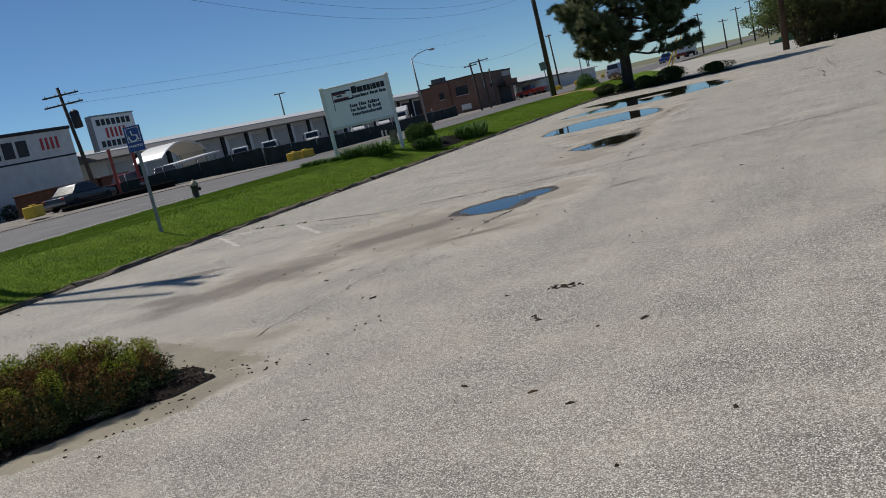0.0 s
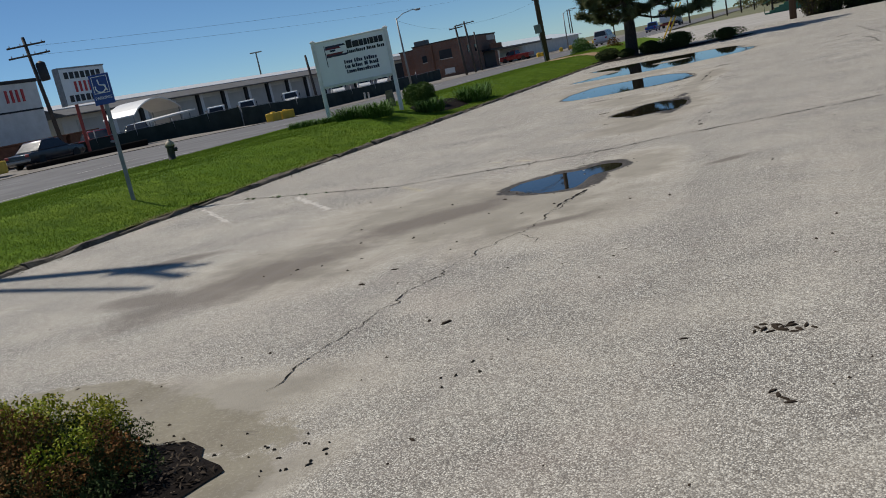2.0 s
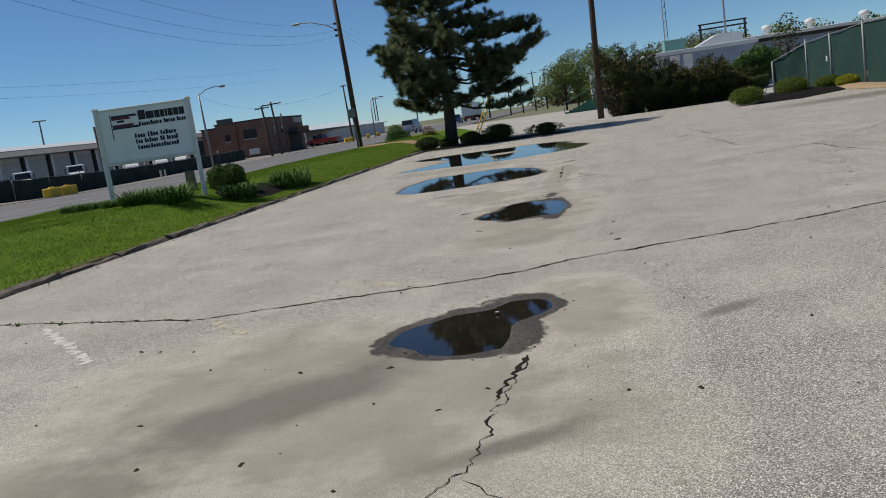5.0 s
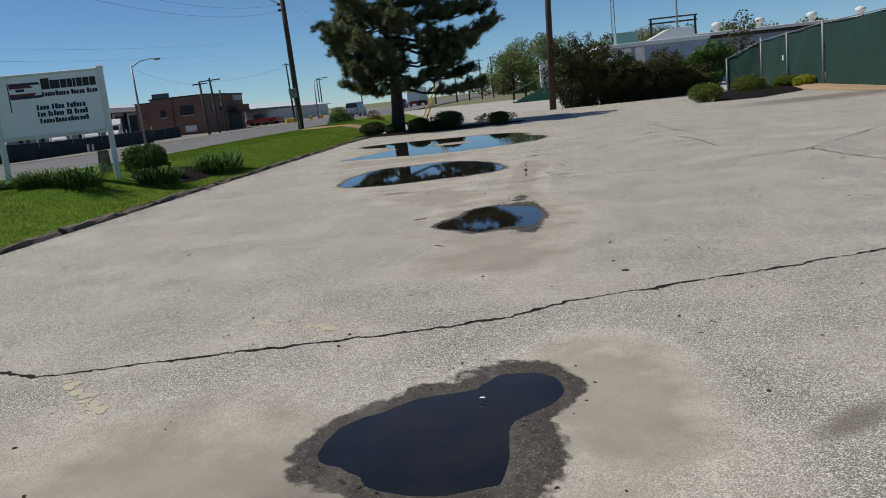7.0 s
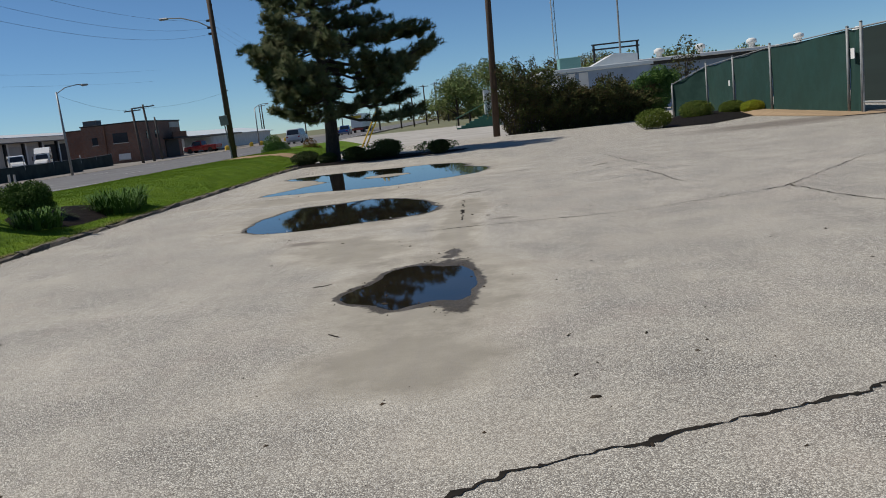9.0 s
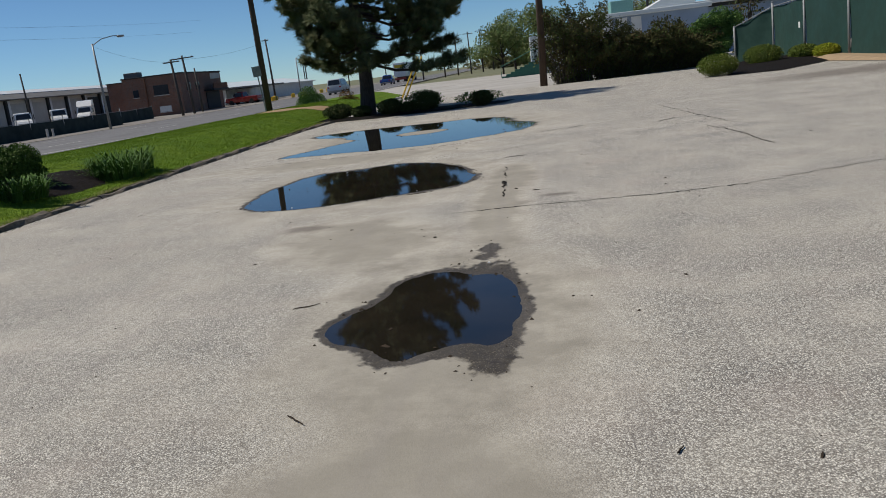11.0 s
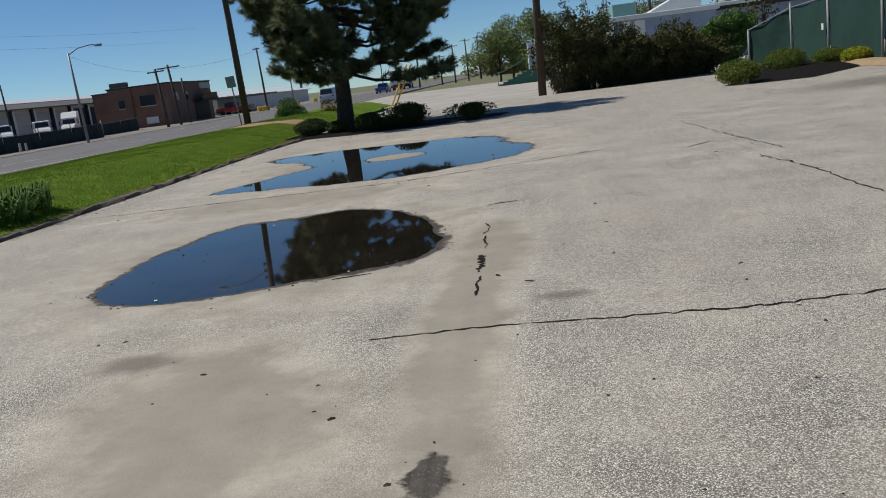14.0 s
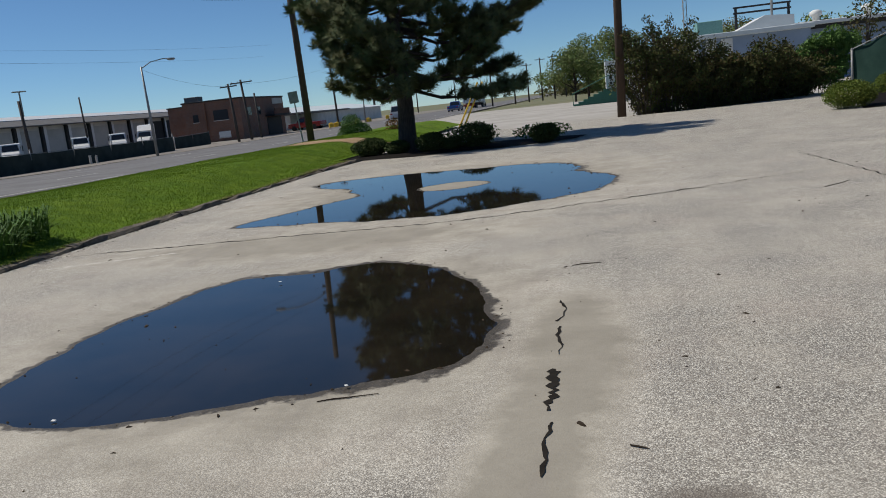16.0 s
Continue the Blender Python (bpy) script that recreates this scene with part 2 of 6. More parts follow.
simple("sign_navy", (0.020, 0.022, 0.055), (0.015, 0.016, 0.040), 0.45)
simple("sign_black", (0.014, 0.014, 0.016), (0.010, 0.010, 0.012), 0.5)
simple("sign_maroon", (0.16, 0.020, 0.028), (0.12, 0.016, 0.022), 0.5)
simple("sign_red", (0.50, 0.035, 0.030), (0.42, 0.03, 0.025), 0.5)
simple("sign_blue", (0.018, 0.060, 0.26), (0.015, 0.05, 0.21), 0.4)
simple("red_post", (0.35, 0.045, 0.030), (0.24, 0.04, 0.028), 0.55)
simple("green_screen", (0.004, 0.040, 0.030), (0.003, 0.030, 0.022), 0.85, scale=1.6, bump=0.25, fine=30)
simple("dark_green_screen", (0.010, 0.024, 0.020), (0.007, 0.016, 0.014), 0.85, scale=0.9, bump=0.3, fine=14)
simple("roof_grey", (0.145, 0.140, 0.132), (0.105, 0.10, 0.095), 0.7, scale=0.8, fine=12)
simple("white_metal", (0.72, 0.72, 0.71), (0.60, 0.60, 0.58), 0.45, scale=0.6, fine=12)
simple("wall_cream", (0.62, 0.60, 0.55), (0.50, 0.48, 0.43), 0.8, scale=0.5, fine=10)
simple("door_cream", (0.50, 0.48, 0.44), (0.42, 0.40, 0.36), 0.6, scale=0.7, fine=10)
simple("dock_dark", (0.020, 0.020, 0.021), (0.030, 0.028, 0.027), 0.8)
simple("blue_grey_wall", (0.26, 0.33, 0.43), (0.21, 0.27, 0.36), 0.6, scale=0.7, fine=9)
simple("pale_roof", (0.62, 0.66, 0.66), (0.50, 0.54, 0.54), 0.5, scale=0.6, fine=7)
simple("teal_panel", (0.16, 0.32, 0.29), (0.12, 0.25, 0.23), 0.6)
simple("stair_green", (0.025, 0.13, 0.085), (0.02, 0.10, 0.07), 0.6)
simple("window_dark", (0.020, 0.024, 0.030), (0.030, 0.034, 0.040), 0.12)
simple("yellow_concrete", (0.72, 0.47, 0.030), (0.55, 0.36, 0.04), 0.75, scale=2.5, fine=25)
simple("tyre_rubber", (0.014, 0.014, 0.014), (0.022, 0.021, 0.020), 0.85)
simple("wheel_steel", (0.35, 0.35, 0.35), (0.24, 0.24, 0.24), 0.35, 0.7)
simple("truck_white", (0.75, 0.75, 0.74), (0.66, 0.66, 0.64), 0.3, scale=1.5)
simple("car_dark", (0.022, 0.026, 0.036), (0.016, 0.018, 0.025), 0.22, scale=1.2)
simple("car_blue", (0.030, 0.085, 0.30), (0.025, 0.07, 0.24), 0.22, scale=1.2)
simple("car_silver", (0.46, 0.48, 0.50), (0.40, 0.42, 0.44), 0.3, scale=1.2)
simple("car_red", (0.30, 0.028, 0.028), (0.22, 0.022, 0.022), 0.28, scale=1.2)
simple("lamp_red", (0.30, 0.012, 0.010), (0.22, 0.01, 0.01), 0.25)
simple("hydrant_black", (0.030, 0.028, 0.025), (0.045, 0.040, 0.033), 0.6, scale=9)
simple("hydrant_cap", (0.40, 0.34, 0.24), (0.28, 0.23, 0.16), 0.6, scale=12)
simple("rust_brown", (0.17, 0.070, 0.036), (0.10, 0.045, 0.026), 0.85, scale=3)
simple("wire_black", (0.018, 0.018, 0.019), (0.014, 0.014, 0.015), 0.6)
simple("glass_lens", (0.55, 0.56, 0.55), (0.45, 0.46, 0.45), 0.2)
simple("litter_white", (0.72, 0.72, 0.70), (0.60, 0.60, 0.57), 0.7)
simple("block_white", (0.68, 0.68, 0.66), (0.55, 0.55, 0.52), 0.75, scale=1.2)


def brick_material():
    n = Nodes("red_brick")
    t = n.t.nodes.new("ShaderNodeTexBrick")
    t.inputs["Scale"].default_value = 1.0
    t.inputs["Brick Width"].default_value = 0.22
    t.inputs["Row Height"].default_value = 0.066
    t.inputs["Mortar Size"].default_value = 0.008
    t.inputs["Color1"].default_value = (0.275, 0.115, 0.064, 1)
    t.inputs["Color2"].default_value = (0.160, 0.072, 0.046, 1)
    t.inputs["Mortar"].default_value = (0.22, 0.19, 0.16, 1)
    sx = n.t.nodes.new("ShaderNodeSeparateXYZ")
    n.link(n.co, sx.inputs[0])
    cx = n.t.nodes.new("ShaderNodeCombineXYZ")
    n.link(n.math("ADD", sx.outputs[0], sx.outputs[1]), cx.inputs[0])
    n.link(sx.outputs[2], cx.inputs[1])
    n.link(cx.outputs[0], t.inputs["Vector"])
    stain = n.ramp(n.noise(0.45, 5, 0.65), 0.35, 0.7, 0.0, 0.4)
    return n.done(n.mix(stain, t.outputs["Color"], (0.085, 0.045, 0.032)), 0.88)


brick_material()


# ---------------------------------------------------------------- mesh helpers
class Mesh:
    """Collects simple solids into one mesh."""

    def __init__(self):
        self.v, self.f = [], []

    def add(self, verts, faces):
        k = len(self.v)
        self.v += [tuple(p) for p in verts]
        self.f += [tuple(i + k for i in f) for f in faces]
        return self

    def box(self, c, s, turn=0.0, bevel=0.0, m=None):
        """A box round c with sides s, turned about z by degrees, its edges cut off by bevel."""
        b = min(bevel, min(s) * 0.45)
        hx, hy, hz = (x / 2 for x in s)
        a = radians(turn)
        if b <= 0:
            pts = [(x * hx, y * hy, z * hz) for x in (-1, 1) for y in (-1, 1) for z in (-1, 1)]
            faces = [(0, 1, 3, 2), (4, 6, 7, 5), (0, 4, 5, 1), (2, 3, 7, 6), (0, 2, 6, 4), (1, 5, 7, 3)]
        else:
            bm = bmesh.new()
            bmesh.ops.create_cube(bm, size=1.0, matrix=Matrix.Diagonal((*s, 1)))
            bmesh.ops.bevel(bm, geom=bm.edges[:], offset=b, segments=1, affect="EDGES", profile=0.5)
            bm.verts.index_update()
            pts = [tuple(v.co) for v in bm.verts]
            faces = [tuple(v.index for v in f.verts) for f in bm.faces]
            bm.free()
        out = []
        for x, y, z in pts:
            p = Vector((x * math.cos(a) - y * math.sin(a), x * math.sin(a) + y * math.cos(a), z))
            p = p + Vector(c)
            out.append(m @ p if m else p)
        return self.add(out, faces)

    def tube(self, pts, radii, n=8, caps=True):
        """A round bar along pts with a radius for each point."""
        pts = [Vector(p) for p in pts]
        if isinstance(radii, (int, float)):
            radii = [radii] * len(pts)
        verts, faces = [], []
        for i, p in enumerate(pts):
            d = (pts[min(i + 1, len(pts) - 1)] - pts[max(i - 1, 0)]).normalized()
            up = Vector((0, 0, 1)) if abs(d.z) < 0.9 else Vector((1, 0, 0))
            u = d.cross(up).normalized()
            w_ = d.cross(u)
            for k in range(n):
                a = 2 * math.pi * k / n
                verts.append(p + (u * math.cos(a) + w_ * math.sin(a)) * radii[i])
        for i in range(len(pts) - 1):
            for k in range(n):
                faces.append((i * n + k, i * n + (k + 1) % n, (i + 1) * n + (k + 1) % n, (i + 1) * n + k))
        if caps:
            faces.append(tuple(range(n)))
            faces.append(tuple(reversed(range((len(pts) - 1) * n, len(pts) * n))))
        return self.add(verts, faces)

    def prism(self, outline, y0, y1, axis="y"):
        """A flat outline of (a, b) pushed from y0 to y1 along an axis."""
        put = {"y": lambda a, b, d: (a, d, b), "x": lambda a, b, d: (d, a, b), "z": lambda a, b, d: (a, b, d)}[axis]
        n = len(outline)
        verts = [put(a, b, y0) for a, b in outline] + [put(a, b, y1) for a, b in outline]
        faces = [tuple(range(n)), tuple(reversed(range(n, 2 * n)))]
        faces += [(i, i + n, (i + 1) % n + n, (i + 1) % n) for i in range(n)]
        return self.add(verts, faces)

    def data(self, name, material, smooth=False, mend=True):
        me = bpy.data.meshes.new(name)
        me.from_pydata(self.v, [], self.f)
        if mend:
            bm = bmesh.new()
            bm.from_mesh(me)
            bmesh.ops.recalc_face_normals(bm, faces=bm.faces)
            bm.to_mesh(me)
            bm.free()
        me.materials.append(MATS[material])
        if smooth:
            me.polygons.foreach_set("use_smooth", [True] * len(me.polygons))
        return me


def part(name, mesh, material, parent=None, label="", smooth=False, at=None, mend=True):
    ob = new(name, mesh.data(name, material, smooth, mend))
    if parent:
        ob.parent = parent
    if at is not None:
        ob.matrix_basis = at
    if label:
        ob["label"] = label
    return ob


def thing(name, label, category, at=None, group="", kind=""):
    ob = new(name)
    ob.empty_display_size = 0.2
    if at is not None:
        ob.matrix_basis = at
    return tagged(ob, label, category, group, kind)


def quads(points, normals, ups, sizes, aspect):
    """Many small leaf-shaped faces (two triangles each) as arrays."""
    n = len(points)
    side = np.cross(normals, ups)
    side /= np.linalg.norm(side, axis=1, keepdims=True) + 1e-9
    up = np.cross(side, normals)
    s = sizes[:, None]
    v = np.empty((n, 4, 3))
    v[:, 0] = points - up * s
    v[:, 1] = points + side * s * aspect + normals * s * 0.25
    v[:, 2] = points + up * s
    v[:, 3] = points - side * s * aspect + normals * s * 0.25
    return v.reshape(-1, 3), np.arange(n * 4).reshape(-1, 4)


def array_mesh(name, verts, faces, material):
    me = bpy.data.meshes.new(name)
    k = faces.shape[1]
    me.vertices.add(len(verts))
    me.vertices.foreach_set("co", np.ascontiguousarray(verts, dtype=np.float32).ravel())
    me.loops.add(faces.size)
    me.loops.foreach_set("vertex_index", np.ascontiguousarray(faces, dtype=np.int32).ravel())
    me.polygons.add(len(faces))
    me.polygons.foreach_set("loop_start", np.arange(0, faces.size, k, dtype=np.int32))
    me.polygons.foreach_set("loop_total", np.full(len(faces), k, dtype=np.int32))
    me.update(calc_edges=True)
    me.materials.append(MATS[material])
    return me


def leaf_cloud(seed, blobs, count, size, aspect=0.45, shell=0.55, tilt=0.8):
    """Leaves strewn through ellipsoids (x, y, z, rx, ry, rz), thicker towards their skins."""
    rng = np.random.default_rng(seed)
    vol = np.array([b[3] * b[4] * b[5] for b in blobs]) ** 0.75
    pick = rng.choice(len(blobs), count, p=vol / vol.sum())
    bl = np.array(blobs)[pick]
    d = rng.normal(size=(count, 3))
    d /= np.linalg.norm(d, axis=1, keepdims=True)
    r = shell + (1.08 - shell) * rng.random(count) ** 0.7
    p = bl[:, :3] + d * bl[:, 3:] * r[:, None]
    nrm = d * (1 - tilt) + rng.normal(size=(count, 3)) * tilt + np.array((0, 0, 0.35))
    nrm /= np.linalg.norm(nrm, axis=1, keepdims=True)
    ups = rng.normal(size=(count, 3))
    return quads(p, nrm, ups, size * (0.6 + 0.8 * rng.random(count)), aspect)


def fbm(x, y, s=1.0):
    return noise.fractal((x * s, y * s, 3.7), 1.0, 2.0, 4)


# ---------------------------------------------------------------- ground
KERB = -7.12


def zr(y_):
    """Height of the road, which falls away from the near end."""
    s = max(0.0, min(1.0, (75 - y_) / 40))
    return -0.30 + 0.55 * s * s * (3 - 2 * s)


EDGE = -16.9


def zn(y_):
    """Height of the road's near gutter."""
    s = max(0.0, min(1.0, (50 - y_) / 20))
    return -0.02 - 0.18 * max(0.0, min(1.0, (y_ - 58) / 40)) + 0.24 * s * s * (3 - 2 * s)


def road_z(x, y_):
    q = max(0.0, min(1.0, (EDGE - x) / (EDGE + 34.5)))
    return zn(y_) * (1 - q) + zr(y_) * q


PUDDLES = (
    ((-1.40, 15.30, 0.22, 0.33, 167), (-0.79, 15.85, 0.10, 0.25, 11), (-0.96, 15.63, 0.25, 0.14, 10), (-1.04, 14.99, 0.37, 0.26, 12), (-0.73, 15.76, 0.23, 0.34, 168), (-0.96, 15.32, 0.20, 0.59, 22)),
    ((-0.88, 21.16, 0.38, 0.29, 138), (-0.73, 21.50, 0.14, 0.42, 176), (-0.70, 20.46, 0.13, 0.46, 4), (-1.43, 20.89, 0.26, 0.34, 9), (-0.93, 20.85, 0.25, 0.63, 156), (-1.13, 21.42, 0.32, 0.73, 0), (-0.75, 22.72, 0.07, 0.20, 0)),
    ((-3.23, 26.53, 0.72, 0.79, 20), (-2.36, 27.68, 1.05, 1.74, 29), (-3.37, 28.43, 0.37, 0.80, 14), (-2.04, 28.38, 0.56, 1.23, 24), (-3.73, 27.74, 0.31, 1.03, 173), (-2.62, 26.42, 0.50, 0.55, 0)),
    ((-1.54, 34.92, 1.38, 1.86, 1), (-2.20, 33.86, 1.97, 0.84, 34), (-2.21, 33.78, 1.10, 1.51, 145), (-3.41, 37.84, 2.69, 1.22, 164), (-3.69, 36.76, 1.02, 1.44, 17), (-4.03, 33.82, 1.56, 0.68, 35), (-2.52, 37.38, 1.30, 1.76, 140), (-3.92, 34.30, 0.92, 1.58, 165)),
)
ISLANDS = ((-2.78, 35.95, 0.60, 0.56, 30),)
SHALLOWS = ((-0.68, 20.05, 0.34, 0.50, 0), (-0.58, 15.05, 0.24, 0.50, 0), (-0.74, 22.7, 0.2, 0.5, 0))
SILT = ((-1.7, 14.3, 1.9, 1.5, -35), (-0.35, 15.6, 0.5, 0.9, 0), (-0.95, 20.9, 0.95, 2.1, 0), (-0.95, 18.9, 0.7, 0.8, 0), (-2.6, 27.4, 2.1, 2.5, 0),
        (-0.75, 24.5, 0.32, 3.2, 0), (-2.8, 36.0, 3.4, 4.4, 0), (-1.6, 10.25, 0.9, 0.4, 14), (-0.85, 9.3, 0.2, 0.7, -30), (-2.7, 12.9, 1.1, 0.9, -30), (-0.62, 26.6, 0.35, 1.6, 0),
        (-1.9, 23.4, 0.8, 1.5, 20), (-3.6, 31.0, 2.6, 1.0, 0))
STAIN = ((-2.85, 12.5, 1.35, 0.60, 58), (-1.95, 14.1, 1.3, 0.42, 45), (-2.65, 24.3, 0.3, 0.2, 0), (9.5, 41.5, 4.0, 2.2, 15), (-4.4, 13.6, 0.5, 0.2, 20),
         (-0.15, 24.9, 0.25, 0.12, 0), (-0.6, 13.4, 0.4, 0.12, 30), (0.55, 15.2, 0.3, 0.1, 40), (-3.6, 12.2, 0.6, 0.3, 0))


def blob(x, y, cx, cy, rx, ry, turn):
    a = radians(turn)
    u, v = (x - cx) * math.cos(a) + (y - cy) * math.sin(a), (y - cy) * math.cos(a) - (x - cx) * math.sin(a)
    return math.hypot(u / rx, v / ry)


@functools.lru_cache(maxsize=None)
def pool(x, y):
    """Below 0 inside a puddle's damp outline, in rough metres from it."""
    best = 9.0
    for lobes in PUDDLES:
        if abs(x - lobes[0][0]) > 6 or abs(y - lobes[0][1]) > 6:
            continue
        s = sum(math.exp(min(60.0, -11.0 * (blob(x, y, *k) - 1) * min(k[2], k[3], 0.6))) for k in lobes)
        best = min(best, -math.log(max(s, 1e-9)) / 11.0)
    for isl in ISLANDS:
        best = max(best, (1 - blob(x, y, *isl)) * 0.4)
    if best < 1.0:
        best += 0.035 * fbm(x, y, 2.3) + 0.012 * fbm(x, y, 7.0)
    return best


def spot(x, y, table):
    s = 0.0
    for cx, cy, rx, ry, a in table:
        if abs(x - cx) > 8 or abs(y - cy) > 8:
            continue
        a = radians(a)
        u, v = (x - cx) * math.cos(a) + (y - cy) * math.sin(a), (y - cy) * math.cos(a) - (x - cx) * math.sin(a)
        s = max(s, 1.35 - math.hypot(u / rx, v / ry))
    return max(0.0, min(1.0, s))


def lot_height(x, y):
    e = pool(x, y)
    if e > 0.35:
        return 0.0
    lift = max(0.0, *(1 - blob(x, y, *k) for k in SHALLOWS))
    return max(-0.03, -0.010 + 0.045 * min(e, 0.24)) + 0.012 * lift * (e < 0)


WASH = (
    ((-2.9, 10.46), (-2.55, 10.52), (-2.26, 10.62), (-1.75, 10.43), (-1.24, 10.20), (-0.77, 10.01), (-0.66, 9.90), (-0.90, 9.80), (-1.05, 9.78), (-1.3, 9.84), (-1.8, 9.84), (-3.2, 9.9)),
    ((-1.10, 9.76), (-0.90, 9.82), (-0.74, 9.78), (-0.62, 9.66), (-0.66, 9.50), (-0.62, 9.15), (-0.85, 8.92), (-1.1, 8.55), (-1.6, 7.9), (-1.9, 8.0), (-1.30, 8.8), (-1.10, 9.2)),
)


def wash(x, y):
    """1 on the dried silt round the front bed, fading out over a hand's width at its edge."""
    best = 0.0
    if not (-4 < x < 0.5 and 7 < y < 11.5):
        return best
    for poly in WASH:
        inside, near = False, 9.0
        for (xa, ya), (xb, yb) in zip(poly, poly[1:] + poly[:1]):
            if (ya > y) != (yb > y) and x < (xb - xa) * (y - ya) / (yb - ya) + xa:
                inside = not inside
            k = max(0.0, min(1.0, ((x - xa) * (xb - xa) + (y - ya) * (yb - ya)) / ((xb - xa) ** 2 + (yb - ya) ** 2)))
            near = min(near, math.hypot(x - xa - k * (xb - xa), y - ya - k * (yb - ya)))
        best = max(best, max(0.0, min(1.0, 0.5 + (near if inside else -near) * 6.0)))
    return best


def grid_sheet(name, xs, ys, height, material, values=None, keep=None):
    verts = [(x, y, height(x, y)) for y in ys for x in xs]
    n = len(xs)
    faces = [(j * n + i, j * n + i + 1, (j + 1) * n + i + 1, (j + 1) * n + i) for j in range(len(ys) - 1) for i in range(n - 1)
             if keep is None or keep((xs[i] + xs[i + 1]) / 2, (ys[j] + ys[j + 1]) / 2)]
    me = array_mesh(name, np.array(verts), np.array(faces), material)
    for key, fn in (values or {}).items():
        a = me.attributes.new(key, "FLOAT", "POINT")
        a.data.foreach_set("value", np.array([fn(v[0], v[1]) for v in verts], dtype=np.float32))
    me.polygons.foreach_set("use_smooth", [True] * len(me.polygons))
    return new(name, me)


def steps(a, b, d):
    n = max(1, round((b - a) / d))
    return [a + (b - a) * i / n for i in range(n + 1)]


def damp_value(x, y):
    return max(0.0, min(1.0, 0.58 - pool(x, y) * 3.6))


XS = steps(KERB, -5.2, 0.10) + steps(-5.2, 0.5, 0.045)[1:] + steps(0.5, 4.2, 0.10)[1:] + steps(4.2, 14.0, 0.6)[1:] + [20, 30, 45]
YS = [-25, -12, -4] + steps(0, 7.6, 0.4) + steps(7.6, 40.5, 0.052)[1:] + steps(40.5, 58.0, 0.7)[1:]
lot = grid_sheet("pavement_lot", XS, YS, lot_height, "worn_pale_asphalt",
                 {"damp": damp_value, "wash": wash, "silt": lambda x, y: spot(x, y, SILT), "dark": lambda x, y: spot(x, y, STAIN)})
tagged(lot, "pale worn asphalt car park with exposed stones and stains", "car park", kind="structure")


def field_height(x, y):
    far = max(0.0, (math.hypot(x, y - 20) - 250) / 2500)
    return -0.36 - 0.5 * min(1.0, far)


G = [-3000, -1500, -800, -400, -220, -120, -80, -50, -30, -10, 10, 30, 60, 120, 250, 500, 1000, 2000, 3000]
ground = grid_sheet("ground", G, G, field_height, "field")
tagged(ground, "flat dry grass and dirt ground reaching the horizon", "ground", kind="structure")


def verge_height(x, y):
    u = (KERB - x)
    if u < 0.3:
        h = 0.055
    elif u < 2.4:
        h = 0.055 + 0.385 * (1 - math.cos((u - 0.3) / 2.1 * math.pi)) / 2
    else:
        h = zn(y) + 0.02 + (0.42 - zn(y)) * (1 + math.cos(min(1.0, max(0.0, u - 3.7) / 6.0) * math.pi)) / 2
    return h + 0.03 * fbm(x, y, 0.6) * min(1.0, u)


def verge_bare(x, y):
    u = KERB - x
    b_ = max(0.0, 0.98 - u * 1.9) + 0.40 * fbm(x, y, 1.2)
    if abs(y - (52.0 - (x + 9) * 0.15 + 0.3 * fbm(x, y, 0.7))) < 1.5 and x > -12.8 + 0.5 * fbm(x, y, 0.9):
        b_ = 1.0
    else:
        b_ = min(b_, 0.8)
    return max(0.0, min(1.0, b_))


def verge_edge(x, y):
    """The strip's far end narrows towards the bed of the pine."""
    return x < KERB - 0.12 and not (y > 45.2 and x > -7.6) and x > EDGE + 0.25 * fbm(x, y, 0.5)


verge = grid_sheet("ground_verge", steps(-17.4, KERB - 0.12, 0.2), steps(-6, 70, 0.45), verge_height, "grass_soil", {"bare": verge_bare}, verge_edge)
tagged(verge, "mown green grass verge between the car park and road", "grass", kind="structure")

road = grid_sheet("road", steps(-34.5, -16.6, 2.0), steps(-60, 120, 3.0) + steps(120, 700, 20)[1:], road_z, "road_asphalt")
tagged(road, "grey asphalt city road with faded white lane lines", "road", kind="structure")
gravel = grid_sheet("ground_shoulder", steps(-62, -34.5, 3.0), steps(-60, 260, 4.0), lambda x, y: zr(y) + 0.03 + (0.05 * max(0.0, min(4.0, -35 - x)) if y < 58 else 0.0), "gravel")
tagged(gravel, "dusty gravel shoulder along the road", "gravel", kind="structure")
far_lot = grid_sheet("pavement_far", steps(-17, 30, 2.0), steps(58.0, 118, 3.0), lambda x, y: -0.06 - 0.02 * (y - 58) / 60, "far_concrete",
                     keep=lambda x, y: x > -15.5 + (y - 58) * 0.02 and y < 116 - x * 0.9)
tagged(far_lot, "pale cracked concrete yard beyond the car park", "concrete yard", kind="structure")


def puddle(x0, x1, y0, y1, level):
    me = Mesh().add([(x0, y0, 0), (x1, y0, 0), (x1, y1, 0), (x0, y1, 0)], [(0, 1, 2, 3)])
    ob = part("water_puddle", me, "puddle_water", at=pose(0, 0, level))
    return tagged(ob, "still shallow rain puddle mirroring the sky", "puddle", group="puddles in the car park", kind="structure")


